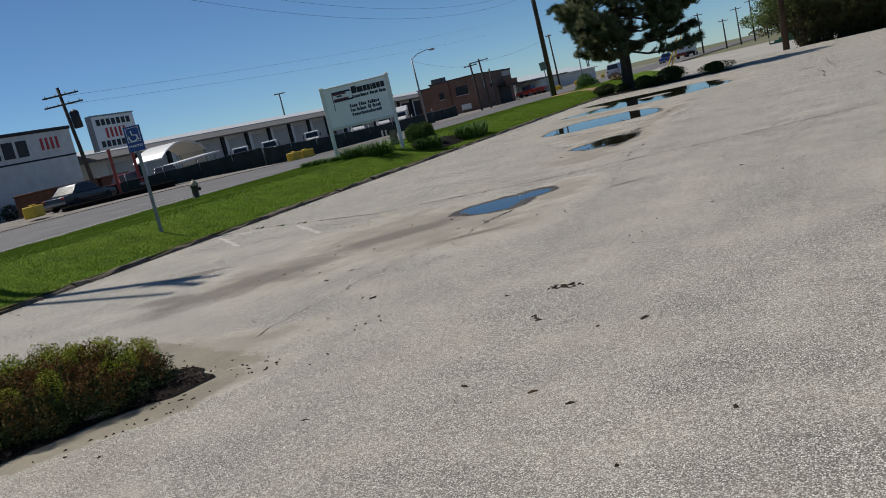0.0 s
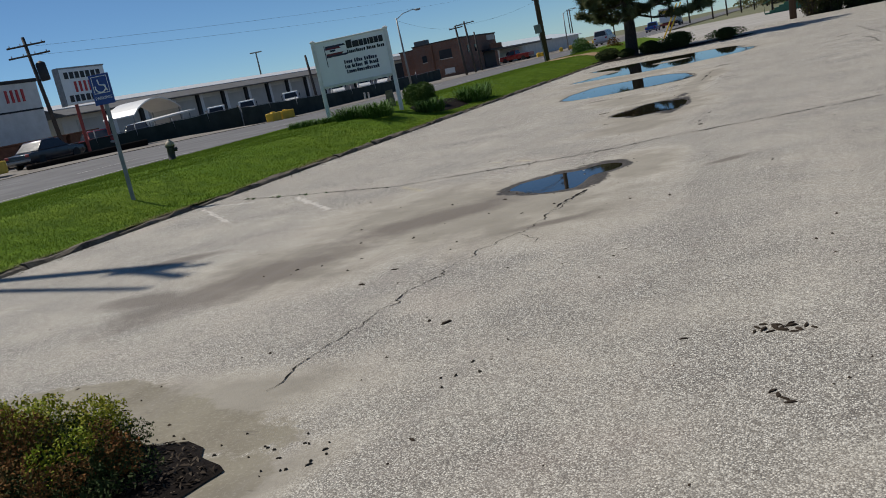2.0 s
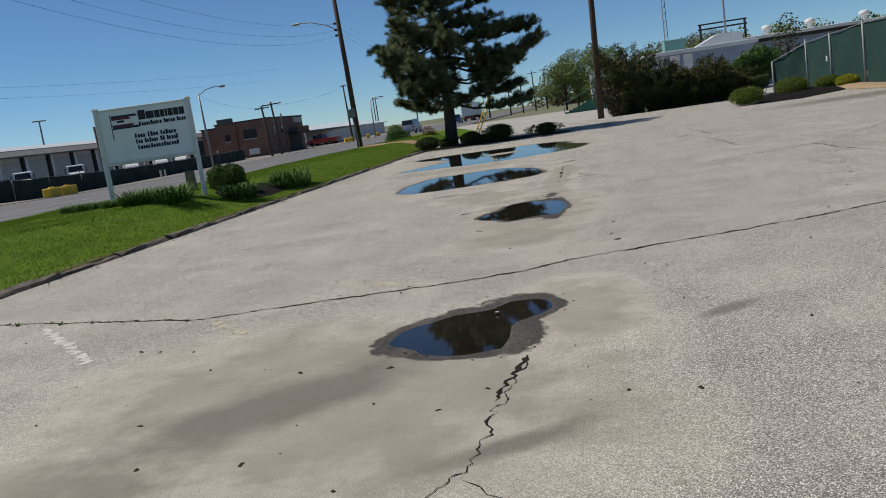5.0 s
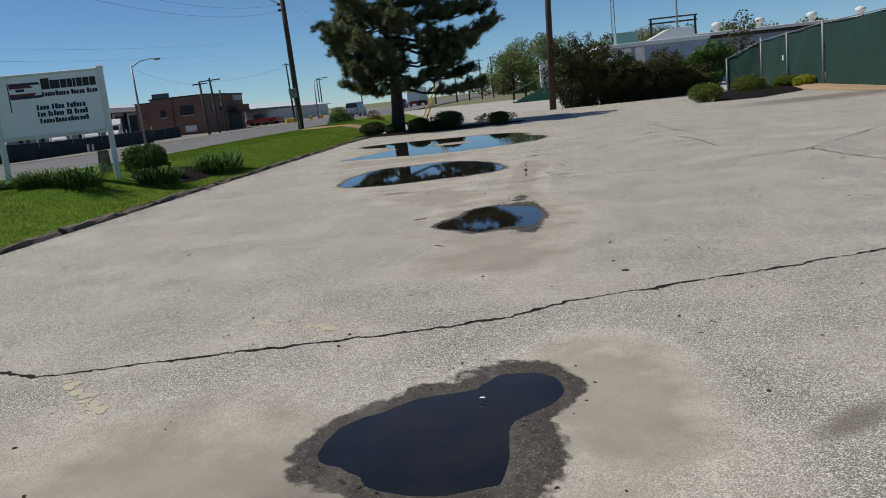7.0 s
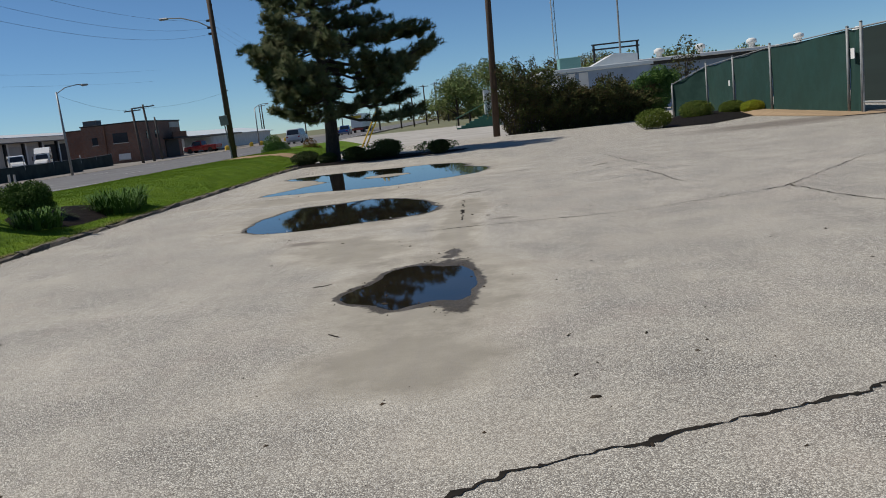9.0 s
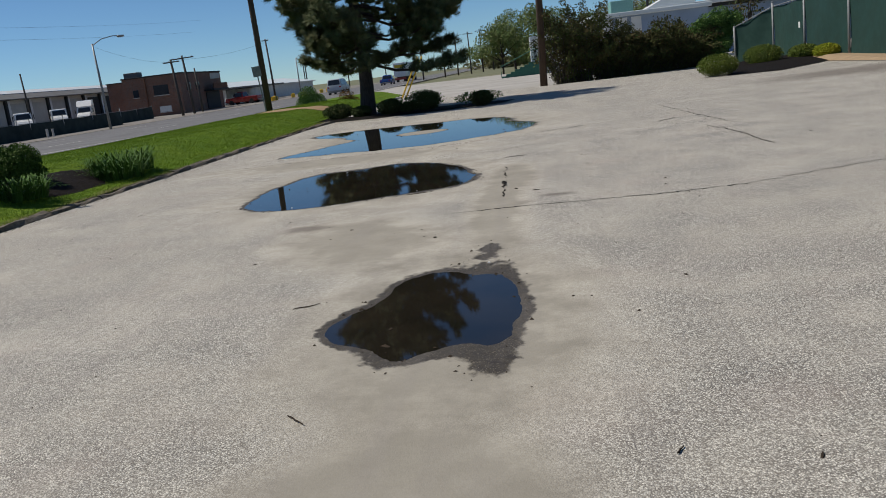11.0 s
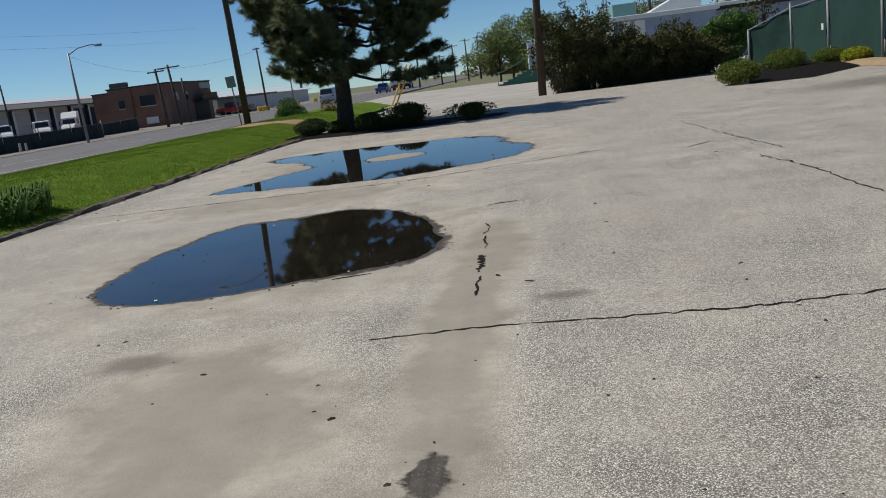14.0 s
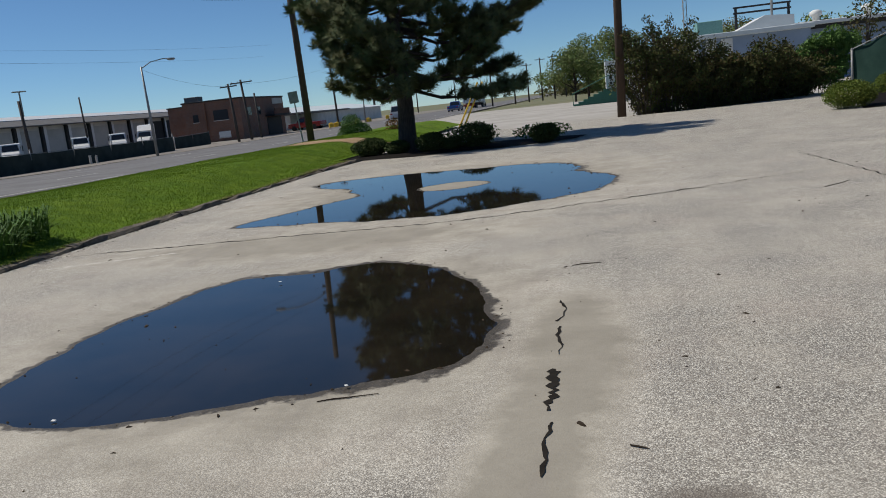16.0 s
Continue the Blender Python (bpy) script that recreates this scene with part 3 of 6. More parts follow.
puddle(-2.2, 0.1, 14.0, 16.8, -0.0131)
puddle(-2.3, 0.0, 19.2, 23.2, -0.0119)
puddle(-4.8, -0.6, 24.8, 30.4, -0.0113)
puddle(-6.9, 0.6, 31.8, 40.3, -0.0106)
gm = Mesh()
for i in range(14):
    q0, q1 = 46 + i, 47 + i
    w0, w1 = (0.35 * math.sin(math.pi * (q - 46) / 14) ** 0.7 for q in (q0, q1))
    gm.add([(EDGE - 0.1 - w0 * 2, q0, zn(q0) + 0.006), (EDGE + 0.1, q0, zn(q0) + 0.006), (EDGE + 0.1, q1, zn(q1) + 0.006), (EDGE - 0.1 - w1 * 2, q1, zn(q1) + 0.006)], [(0, 1, 2, 3)])
tagged(part("water_gutter", gm, "puddle_water", mend=False), "thin strip of rain water along the road gutter", "puddle", kind="structure")


# kerb of short worn lengths
def kerb_piece(seed, length):
    rng = random.Random(seed)
    m = Mesh()
    k = 5
    out = []
    for i in range(k + 1):
        y = -length / 2 + length * i / k
        j = lambda s: rng.uniform(-s, s) * 1.5
        out += [(0.0 + j(0.008), y, -0.1), (-0.012 + j(0.015), y, 0.055 + j(0.012)), (-0.045 + j(0.015), y, 0.105 + j(0.015)), (-0.15 + j(0.01), y, 0.115 + j(0.012)), (-0.17, y, -0.1)]
    f = []
    for i in range(k):
        for a in range(4):
            f.append((i * 5 + a, i * 5 + a + 1, i * 5 + a + 6, i * 5 + a + 5))
    f += [(0, 1, 2, 3, 4), tuple(k * 5 + a for a in (4, 3, 2, 1, 0))]
    return m.add(out, f).data("kerb_stone", "dirty_kerb")


kerb = thing("kerb", "low dark dirt-stained concrete kerb along the grass", "kerb", kind="structure")
kerb_meshes = [kerb_piece(i, 1.46) for i in range(6)]
rk = random.Random(4)
y = 6.0
while y < 45.6:
    ob = new("kerb_stone", rk.choice(kerb_meshes))
    ob.parent = kerb
    bend = max(0.0, y - 40.5)
    ob.matrix_basis = pose(KERB + rk.uniform(-0.012, 0.012) + 0.011 * bend ** 2, y, rk.uniform(-0.075, -0.040), 0, 0, rk.uniform(-0.7, 0.7) - 1.3 * bend)
    y += 1.475 if not 21.3 < y < 22.3 else 1.62


# cracks: flat jagged dark ribbons along a few bends, laid just above the asphalt
def crack(bends, width, seed, step=0.07, wander=0.035):
    rng = random.Random(seed)
    pts = []
    for (xa, ya), (xb, yb) in zip(bends, bends[1:]):
        n = max(2, int(math.hypot(xb - xa, yb - ya) / step))
        for i in range(n):
            t = i / n
            pts.append((xa + (xb - xa) * t + wander * fbm(ya + t * (yb - ya) * 3 + seed, xa, 2.2) + rng.uniform(-0.011, 0.011),
                        ya + (yb - ya) * t + wander * fbm(xa + t * (xb - xa) * 3, ya + seed, 2.2) + rng.uniform(-0.011, 0.011)))
    verts, faces = [], []
    for i, (x, yy) in enumerate(pts):
        dx, dy = pts[min(i + 1, len(pts) - 1)][0] - pts[max(i - 1, 0)][0], pts[min(i + 1, len(pts) - 1)][1] - pts[max(i - 1, 0)][1]
        l = math.hypot(dx, dy) + 1e-9
        w_ = width * (0.25 + 1.5 * abs(fbm(x * 2, yy * 2, 1.5)) + rng.choice((0.0, 0.1, 0.3, 0.8)))
        w_ *= min(1.0, 0.5 + 8 * min(i, len(pts) - 1 - i) / len(pts))
        for s in (-1, 1):
            j_ = w_ * rng.uniform(0.55, 1.35)
            verts.append((x - dy / l * j_ * s, yy + dx / l * j_ * s, 0.0035 + lot_height(x, yy)))
    faces = [(2 * i, 2 * i + 1, 2 * i + 3, 2 * i + 2) for i in range(len(pts) - 1)]
    ob = part("pavement_crack", Mesh().add(verts, faces), "crack_dark", mend=False)
    return tagged(ob, "dark jagged crack running across the asphalt", "crack", group="cracks in the asphalt", kind="structure")


crack(((-6.7, 17.45), (-5.6, 17.1), (-4.6, 16.80), (-3.5, 16.45), (-2.4, 16.66), (-1.3, 16.84), (-0.8, 17.0), (-0.46, 17.26), (0.14, 17.45), (0.8, 17.66), (1.8, 18.05), (4.0, 19.2)), 0.0125, 1, 0.028)
crack(((-1.2, 10.4), (-1.12, 11.7), (-0.95, 12.8), (-0.76, 13.2), (-0.73, 13.8), (-0.62, 14.6)), 0.0032, 2, 0.03, 0.05)
crack(((-0.8, 13.1), (-0.62, 12.9), (-0.58, 12.7)), 0.003, 12)
crack(((-0.74, 13.9), (-0.68, 14.3), (-0.62, 14.65)), 0.009, 13, 0.03)
crack(((-1.25, 24.34), (-0.64, 24.38), (0.3, 24.33), (0.9, 24.31), (1.6, 24.4), (3.5, 25.2), (6.0, 28.4)), 0.008, 3, 0.05)
crack(((-0.70, 25.1), (-0.72, 25.35), (-0.69, 25.6)), 0.009, 4, 0.04, 0.03)
crack(((-0.71, 25.72), (-0.68, 26.0), (-0.72, 26.3)), 0.021, 41, 0.03, 0.04)
crack(((-0.70, 26.5), (-0.71, 27.1)), 0.007, 42, 0.06, 0.02)
crack(((-0.72, 27.15), (-0.68, 27.4), (-0.74, 27.7)), 0.010, 43, 0.05, 0.02)
crack(((2.70, 36.2), (2.82, 32.5), (2.95, 30.3)), 0.010, 6)
crack(((2.97, 32.6), (3.9, 32.3), (4.9, 32.5), (7.5, 33.4)), 0.008, 61)
crack(((2.50, 30.4), (2.66, 28.8), (2.62, 27.8), (2.66, 27.1)), 0.010, 62)
crack(((3.6, 25.4), (3.7, 23.9), (3.9, 22.9)), 0.012, 7)
crack(((-6.9, 31.4), (-4.2, 31.6), (-2.0, 31.7), (0.2, 32.6), (2.2, 33.6)), 0.012, 8, wander=0.08)


def paint_mark(x0, y0, x1, y1, w_, material, label):
    """What is left of a painted line: flakes of uneven outline along it."""
    rng = random.Random(int(abs(x0 * 100)))
    verts, faces = [], []
    n = max(4, int(math.hypot(x1 - x0, y1 - y0) / 0.035))
    for i in range(n):
        if rng.random() < 0.08 + 0.22 * (fbm(x0 + i * 0.2, y0, 1.0) > 0):
            continue
        t = i / n
        cx, cy = x0 + (x1 - x0) * t + rng.uniform(-0.25, 0.25) * w_, y0 + (y1 - y0) * t + rng.uniform(-0.25, 0.25) * w_
        r = w_ * rng.uniform(0.28, 0.5)
        k = len(verts)
        for a in range(7):
            q = r * rng.uniform(0.5, 1.2)
            verts.append((cx + q * math.cos(a * 0.9), cy + q * math.sin(a * 0.9), 0.002 + 0.00002 * i))
        faces.append(tuple(range(k, k + 7)))
    ob = part("paint_mark", Mesh().add(verts, faces), material, mend=False)
    return tagged(ob, label, "painted line", group="worn parking lines", kind="structure")


paint_mark(-6.8, 16.9, -5.3, 15.5, 0.10, "worn_line_paint", "faded white parking line on asphalt")
paint_mark(-6.9, 17.1, -5.9, 16.9, 0.09, "worn_line_paint", "faded white parking line on asphalt")
paint_mark(-5.1, 16.75, -3.8, 15.4, 0.10, "worn_line_paint", "faded white parking line on asphalt")
paint_mark(-3.3, 16.35, -2.75, 15.75, 0.10, "yellow_worn_paint", "faded yellowish parking line on asphalt")
paint_mark(-2.1, 17.15, -1.85, 17.0, 0.11, "yellow_worn_paint", "worn yellow paint patch on asphalt")
paint_mark(-2.5, 17.30, -2.28, 17.22, 0.08, "yellow_worn_paint", "worn yellow paint patch on asphalt")
paint_mark(-6.7, 30.5, -5.2, 31.0, 0.08, "worn_line_paint", "faded white parking line on asphalt")

for x in (-17.7, -22.0, -29.5):
    m = Mesh()
    yy = 5.0
    while yy < 320:
        ln = 12.0 if x == -17.7 else 3.0
        za, zb = (road_z(x, q) + 0.012 for q in (yy, yy + ln))
        m.add([(x - 0.07, yy, za), (x + 0.07, yy, za), (x + 0.07, yy + ln, zb), (x - 0.07, yy + ln, zb)], [(0, 1, 2, 3)])
        yy += 12.0
    tagged(part("road_line", m, "line_paint", mend=False), "white painted lane line on the road", "lane line", group="lane lines", kind="structure")


# ---------------------------------------------------------------- plants
def blades(seed, count, where, height, width, lean=0.5):
    """Upright grass blades: one bent strip of two faces each. where(rng) gives x, y, z arrays."""
    rng = np.random.default_rng(seed)
    x, y_, z = where(rng, count)
    a = rng.random(count) * 2 * math.pi
    h = height * (0.55 + 0.8 * rng.random(count))
    l = lean * h * rng.random(count)
    b_ = rng.random(count) * 2 * math.pi
    s = width * (0.7 + 0.6 * rng.random(count))
    v = np.empty((count, 3, 3))
    v[:, 0] = np.stack([x - np.cos(a) * s, y_ - np.sin(a) * s, z - 0.01], 1)
    v[:, 1] = np.stack([x + np.cos(a) * s, y_ + np.sin(a) * s, z - 0.01], 1)
    v[:, 2] = np.stack([x + np.cos(b_) * l, y_ + np.sin(b_) * l, z + h], 1)
    return v.reshape(-1, 3), np.arange(count * 3).reshape(-1, 3)


VERGE_ROWS = np.array([[verge_height(x, yy) for x in np.arange(-17.5, -6.7, 0.25)] for yy in np.arange(6, 70, 0.5)])


def on_verge(rng, n):
    x = KERB - 0.10 - rng.random(n) ** 1.15 * 9.6
    yy = 8 + rng.random(n) ** 1.35 * 52
    i, j = (yy - 6) / 0.5, (x + 17.5) / 0.25
    i0, j0 = i.astype(int), j.astype(int)
    u, w_ = i - i0, j - j0
    z = (VERGE_ROWS[i0, j0] * (1 - u) + VERGE_ROWS[i0 + 1, j0] * u) * (1 - w_) + (VERGE_ROWS[i0, j0 + 1] * (1 - u) + VERGE_ROWS[i0 + 1, j0 + 1] * u) * w_
    path = (np.abs(yy - (52.0 - (x + 9) * 0.15)) < 1.3) & (x > -12.6)
    beds = (np.hypot((x + 8.45) / 0.62, (yy - 30.0) / 1.75) < 1) | ((yy > 45.2) & (x > -7.7))
    worn = (KERB - x < 0.55 * rng.random(n)) & (rng.random(n) < 0.75)
    z = np.where(path | beds | worn, -5.0, z)
    return x, yy, z


v, f = blades(11, 520000, on_verge, 0.030, 0.0048, 1.6)
grass = new("grass", array_mesh("grass", v, f, "grass_blade"))
tagged(grass, "short bright green mown grass with dry tips", "grass", kind="stuff")


def shrub(name, label, at, blobs, count, size, leaf, seed, twigs=6, extra=None, category="shrub", group="", aspect=0.45):
    """A shrub on twigs: crown of single leaves."""
    t = thing(name, label, category, at, group)
    rng = random.Random(seed)
    m = Mesh()
    for k in range(twigs):
        b_ = blobs[k % len(blobs)]
        top = Vector((b_[0] + rng.uniform(-0.6, 0.6) * b_[3], b_[1] + rng.uniform(-0.6, 0.6) * b_[4], b_[2] + 0.5 * b_[5]))
        foot = Vector((b_[0] * 0.5 + rng.uniform(-0.06, 0.06), b_[1] * 0.5 + rng.uniform(-0.06, 0.06), -0.03))
        mid = foot.lerp(top, 0.5) + Vector((rng.uniform(-0.1, 0.1), rng.uniform(-0.1, 0.1), 0))
        r = 0.012 + 0.012 * max(b_[3:])
        m.tube([foot, mid, top], [r, r * 0.7, r * 0.3], 5)
    part("stem", m, "twig", t)
    v, f = leaf_cloud(seed, blobs, count, size, aspect)
    crown = new("crown", array_mesh("crown", v, f, leaf))
    crown.parent = t
    for i, (bl, cnt, lf) in enumerate(extra or ()):
        v, f = leaf_cloud(seed + 50 + i, bl, cnt, size, aspect)
        c = new("foliage", array_mesh("foliage", v, f, lf))
        c.parent = t
    return t


def clump(name, label, at, seed, count, spread, height, group):
    """Sword-leaved lilies fanning from one spot."""
    t = thing(name, label, "plant", at, group)
    rng = np.random.default_rng(seed)
    verts, faces = [], []
    for k in range(count):
        a, r = rng.random() * 6.283, spread * rng.random() ** 0.5
        x, yy = r * math.cos(a), r * math.sin(a)
        b_, out = a + rng.normal() * 0.8, (0.15 + 0.95 * rng.random() ** 1.3) * height
        h, w_ = height * (0.35 + 0.75 * rng.random()), 0.008 + 0.010 * rng.random()
        sx, sy = -math.sin(b_) * w_, math.cos(b_) * w_
        k0 = len(verts)
        for t_, zz in ((0, 0), (0.35, 0.62), (0.75, 0.95), (1.15, 0.86)):
            q = 1.0 - 0.75 * t_ / 1.15
            verts += [(x + math.cos(b_) * out * t_ - sx * q, yy + math.sin(b_) * out * t_ - sy * q, zz * h - 0.02), (x + math.cos(b_) * out * t_ + sx * q, yy + math.sin(b_) * out * t_ + sy * q, zz * h - 0.02)]
        faces += [(k0 + 2 * i, k0 + 2 * i + 1, k0 + 2 * i + 3, k0 + 2 * i + 2) for i in range(3)]
    c = new("leaves", array_mesh("leaves", np.array(verts), np.array(faces), "lily_blade"))
    c.parent = t
    return t


def pine_tree(at, height, seed):
    t = thing("pine_tree", "tall dark green pine with broken open crown on bare trunk", "tree", at)
    rng = random.Random(seed)
    npr = np.random.default_rng(seed)
    trunk = [(0.10 * math.sin(i * 0.8), 0.08 * math.cos(i * 1.1), height * i / 9) for i in range(10)]
    part("trunk", Mesh().tube([(0, 0, -0.2)] + [Vector(p) for p in trunk[0:1]] + [Vector(p) for p in trunk[1:]], [0.40, 0.31] + [0.27 * (1 - i / 9.4) + 0.02 for i in range(1, 10)], 12), "pine_bark", t, smooth=True)
    tips = []
    for k in range(92):
        z0 = 2.0 + (height - 2.2) * (k / 92) ** 1.05 + rng.uniform(-0.2, 0.2)
        a = k * 2.4 + rng.uniform(-0.4, 0.4)
        q = max(0.0, min(1.0, (z0 - 1.9) / (height - 1.9)))
        reach = (3.75 * (1 - q) ** 0.55 + 0.4) * rng.uniform(0.60, 1.06) * (1.03 + 0.24 * math.cos(a))
        if q < 0.12:
            reach *= 0.80
        rise = reach * (rng.uniform(-0.10, 0.20) if q < 0.5 else rng.uniform(0.2, 0.6))
        d = Vector((math.cos(a), math.sin(a), 0))
        s = Vector((-d.y, d.x, 0))
        p0 = Vector((0, 0, z0))
        pts = [p0 + d * reach * u + Vector((0, 0, rise * u ** 1.6 - 0.12 * reach * math.sin(u * 3.1))) + s * 0.12 * math.sin(u * 5 + k) for u in (0, 0.35, 0.7, 1.0)]
        r = 0.016 + 0.013 * reach
        shoots = Mesh().tube(pts, [r, r * 0.75, r * 0.45, r * 0.2], 5, False)
        for j in range(int(9 + reach * 5.2)):
            u = 0.28 + 0.72 * rng.random() ** 0.7 if j else 1.0
            i = min(2, int(u * 3))
            base = pts[i].lerp(pts[i + 1], u * 3 - i)
            way = (d * rng.uniform(0.3, 0.9) + s * rng.choice((-1, 1)) * rng.uniform(0.2, 1.0) + Vector((0, 0, rng.uniform(-0.1, 0.55)))).normalized()
            ln = rng.uniform(0.25, 0.55) + 0.22 * reach * (1 - u)
            end = base + way * ln
            shoots.tube([base, end], [0.012, 0.006], 3, False)
            for f_ in (0.3, 0.55, 0.8, 1.0):
                tips.append((base.lerp(end, f_) + Vector((rng.gauss(0, 0.07), rng.gauss(0, 0.07), rng.gauss(0.02, 0.06))), (way + Vector((0, 0, 0.35))).normalized()))
        part("limb", shoots, "pine_bark", t)
    P = np.array([p for p, _ in tips])
    D = np.array([d for _, d in tips])
    per = 52
    n = len(P) * per
    tuft = np.repeat(0.75 + 0.5 * npr.random(len(P)), per)
    P, D = np.repeat(P, per, 0), np.repeat(D, per, 0)
    along = npr.random(n) * 0.22 - 0.10
    w_ = npr.normal(size=(n, 3))
    w_ -= (w_ * D).sum(1, keepdims=True) * D
    w_ /= np.linalg.norm(w_, axis=1, keepdims=True)
    tip = w_ * 0.9 + D * (0.1 + 0.8 * npr.random(n))[:, None]
    ln = (0.13 + 0.10 * npr.random(n)) * tuft
    base = P + D * along[:, None]
    side = np.cross(tip, D)
    side /= np.linalg.norm(side, axis=1, keepdims=True) + 1e-9
    side *= 0.0125
    v = np.stack([base - side, base + side, base + tip * ln[:, None]], 1).reshape(-1, 3)
    me = array_mesh("needles", v, np.arange(n * 3).reshape(-1, 3), "pine_needle")
    ob = new("needles", me)
    ob.parent = t
    return t


pine_tree(pose(-6.15, 47.9, 0.05), 9.4, 7)


def broad_tree(name, label, at, seed, height, spread, leaf, count, size, group):
    t = thing(name, label, "tree", at, group)
    rng = random.Random(seed)
    m = Mesh().tube([(0, 0, -0.2), (0.1, 0, height * 0.3), (0.05, 0.1, height * 0.6)], [0.05 * height * 0.5, 0.03 * height * 0.5, 0.015 * height * 0.5], 7)
    blobs = []
    limbs = Mesh()
    for k in range(9):
        a = k * 2.4 + rng.random()
        q = 0.16 + 0.74 * rng.random()
        r = spread * (0.35 + 0.5 * rng.random()) * (1.15 - 0.7 * q)
        c = (r * math.cos(a), r * math.sin(a), height * q)
        limbs.tube([(0, 0, height * q * 0.5), ((c[0]) * 0.5, c[1] * 0.5, height * q * 0.8), c], [0.012 * height, 0.008 * height, 0.003 * height], 5)
        blobs.append((*c, spread * rng.uniform(0.32, 0.55), spread * rng.uniform(0.32, 0.55), height * rng.uniform(0.13, 0.24)))
    part("trunk", m, "twig", t)
    part("limbs", limbs, "twig", t)
    v, f = leaf_cloud(seed, blobs, count, size, 0.6, 0.35)
    c = new("crown", array_mesh("crown", v, f, leaf))
    c.parent = t
    return t


# front bed with the ragged bush
bush_bed = thing("planting_bed", "bark-mulched planting bed edged with broken stones", "planting bed", pose(-0.92, 9.72, 0), kind="structure")
rb = random.Random(8)
CORNERS = ((0.06, -0.10), (0.02, -0.26), (-0.15, -0.46), (-0.50, -1.20), (-1.55, -2.8), (-4.2, -3.0), (-4.4, 1.0), (-2.0, 0.34), (-0.9, 0.15), (-0.32, 0.14), (-0.12, 0.02))
ring = []
for (xa, ya), (xb, yb) in zip(CORNERS, CORNERS[1:] + CORNERS[:1]):
    k = max(2, int(math.hypot(xb - xa, yb - ya) / 0.12))
    ring += [(xa + (xb - xa) * i / k + rb.uniform(-0.03, 0.03), ya + (yb - ya) * i / k + rb.uniform(-0.03, 0.03)) for i in range(k)]
n = len(ring)
inner = [(-2.0 + (x + 2.0) * 0.82, -1.0 + (yy + 1.0) * 0.82) for x, yy in ring]
mv = [(-2.0, -1.0, 0.08)] + [(x, yy, 0.055 + rb.uniform(-0.015, 0.015)) for x, yy in inner] + [(x, yy, 0.006) for x, yy in ring]
mf = [(0, 1 + i, 1 + (i + 1) % n) for i in range(n)] + [(1 + i, 1 + n + i, 1 + n + (i + 1) % n, 1 + (i + 1) % n) for i in range(n)]
part("mulch", Mesh().add(mv, mf), "mulch_soil", bush_bed, smooth=True)
rng = np.random.default_rng(5)
k = 16000
tri = rng.integers(0, n, k)
u = rng.random(k) ** 0.5
w_ = rng.random(k)
ra = np.array(ring)
edge = ra[tri] * (1 - w_[:, None]) + ra[(tri + 1) % n] * w_[:, None]
pp = np.array((-2.0, -1.0)) + (edge - np.array((-2.0, -1.0))) * u[:, None] * 0.985
pts = np.stack([pp[:, 0], pp[:, 1], 0.085 - 0.07 * np.clip((u - 0.7) / 0.3, 0, 1)], 1)
nr = rng.normal(size=(k, 3)) * 0.4 + np.array((0, 0, 1.0))
nr /= np.linalg.norm(nr, axis=1, keepdims=True)
v, f = quads(pts, nr, rng.normal(size=(k, 3)), 0.007 + 0.016 * rng.random(k), 0.3)
ob = new("mulch_chips", array_mesh("mulch_chips", v, f, "mulch_chip"))
ob.parent = bush_bed
for i in range(9):
    q = i / 8
    m = Mesh().box((0, 0, 0), (0.24 * rb.uniform(0.7, 1.1), 0.09, 0.08), 0, 0.028)
    part("edge_stone", m, "kerb_stone", bush_bed, at=pose(-0.26 - 0.95 * q + rb.uniform(-0.02, 0.02), -0.46 - 1.42 * q, -0.012 + rb.uniform(-0.012, 0.012), rb.uniform(-8, 8), rb.uniform(-8, 8), 56 + rb.uniform(-14, 14)))



CRUMB = random.Random(17)
for (xa, ya), (xb, yb), k in (((-0.95, 9.80), (-0.60, 9.90), 12), ((-0.68, 9.56), (-0.50, 9.84), 9), ((-0.72, 9.20), (-1.10, 8.55), 14), ((-0.74, 9.42), (-1.00, 9.20), 8), ((-1.30, 9.90), (-1.85, 9.93), 10), ((-1.98, 10.1), (-1.85, 10.2), 7), ((-0.45, 10.05), (-0.22, 10.6), 6)):
    for i in range(k):
        q = CRUMB.random()
        long, wide, high = CRUMB.uniform(0.004, 0.018), CRUMB.uniform(0.003, 0.007), CRUMB.uniform(0.002, 0.004)
        rim = [(long * math.cos(j * 1.257) * CRUMB.uniform(0.6, 1.2), wide * math.sin(j * 1.257) * CRUMB.uniform(0.6, 1.2)) for j in range(5)]
        crumb = part("asphalt_crumb", Mesh().add([(a_, b_, -0.004) for a_, b_ in rim] + [(a_ * 0.6, b_ * 0.6, high) for a_, b_ in rim],
                                                 [(0, 1, 2, 3, 4), (5, 6, 7, 8, 9)] + [(j, (j + 1) % 5, (j + 1) % 5 + 5, j + 5) for j in range(5)]), "silty_crumb",
                     at=pose(xa + (xb - xa) * q + CRUMB.gauss(0, 0.05), ya + (yb - ya) * q + CRUMB.gauss(0, 0.05), 0.004, 0, 0, math.degrees(math.atan2(yb - ya, xb - xa)) + CRUMB.uniform(-25, 25)))
        tagged(crumb, "dark broken crumb of asphalt by the bed", "crumb", "asphalt crumbs round the bed")

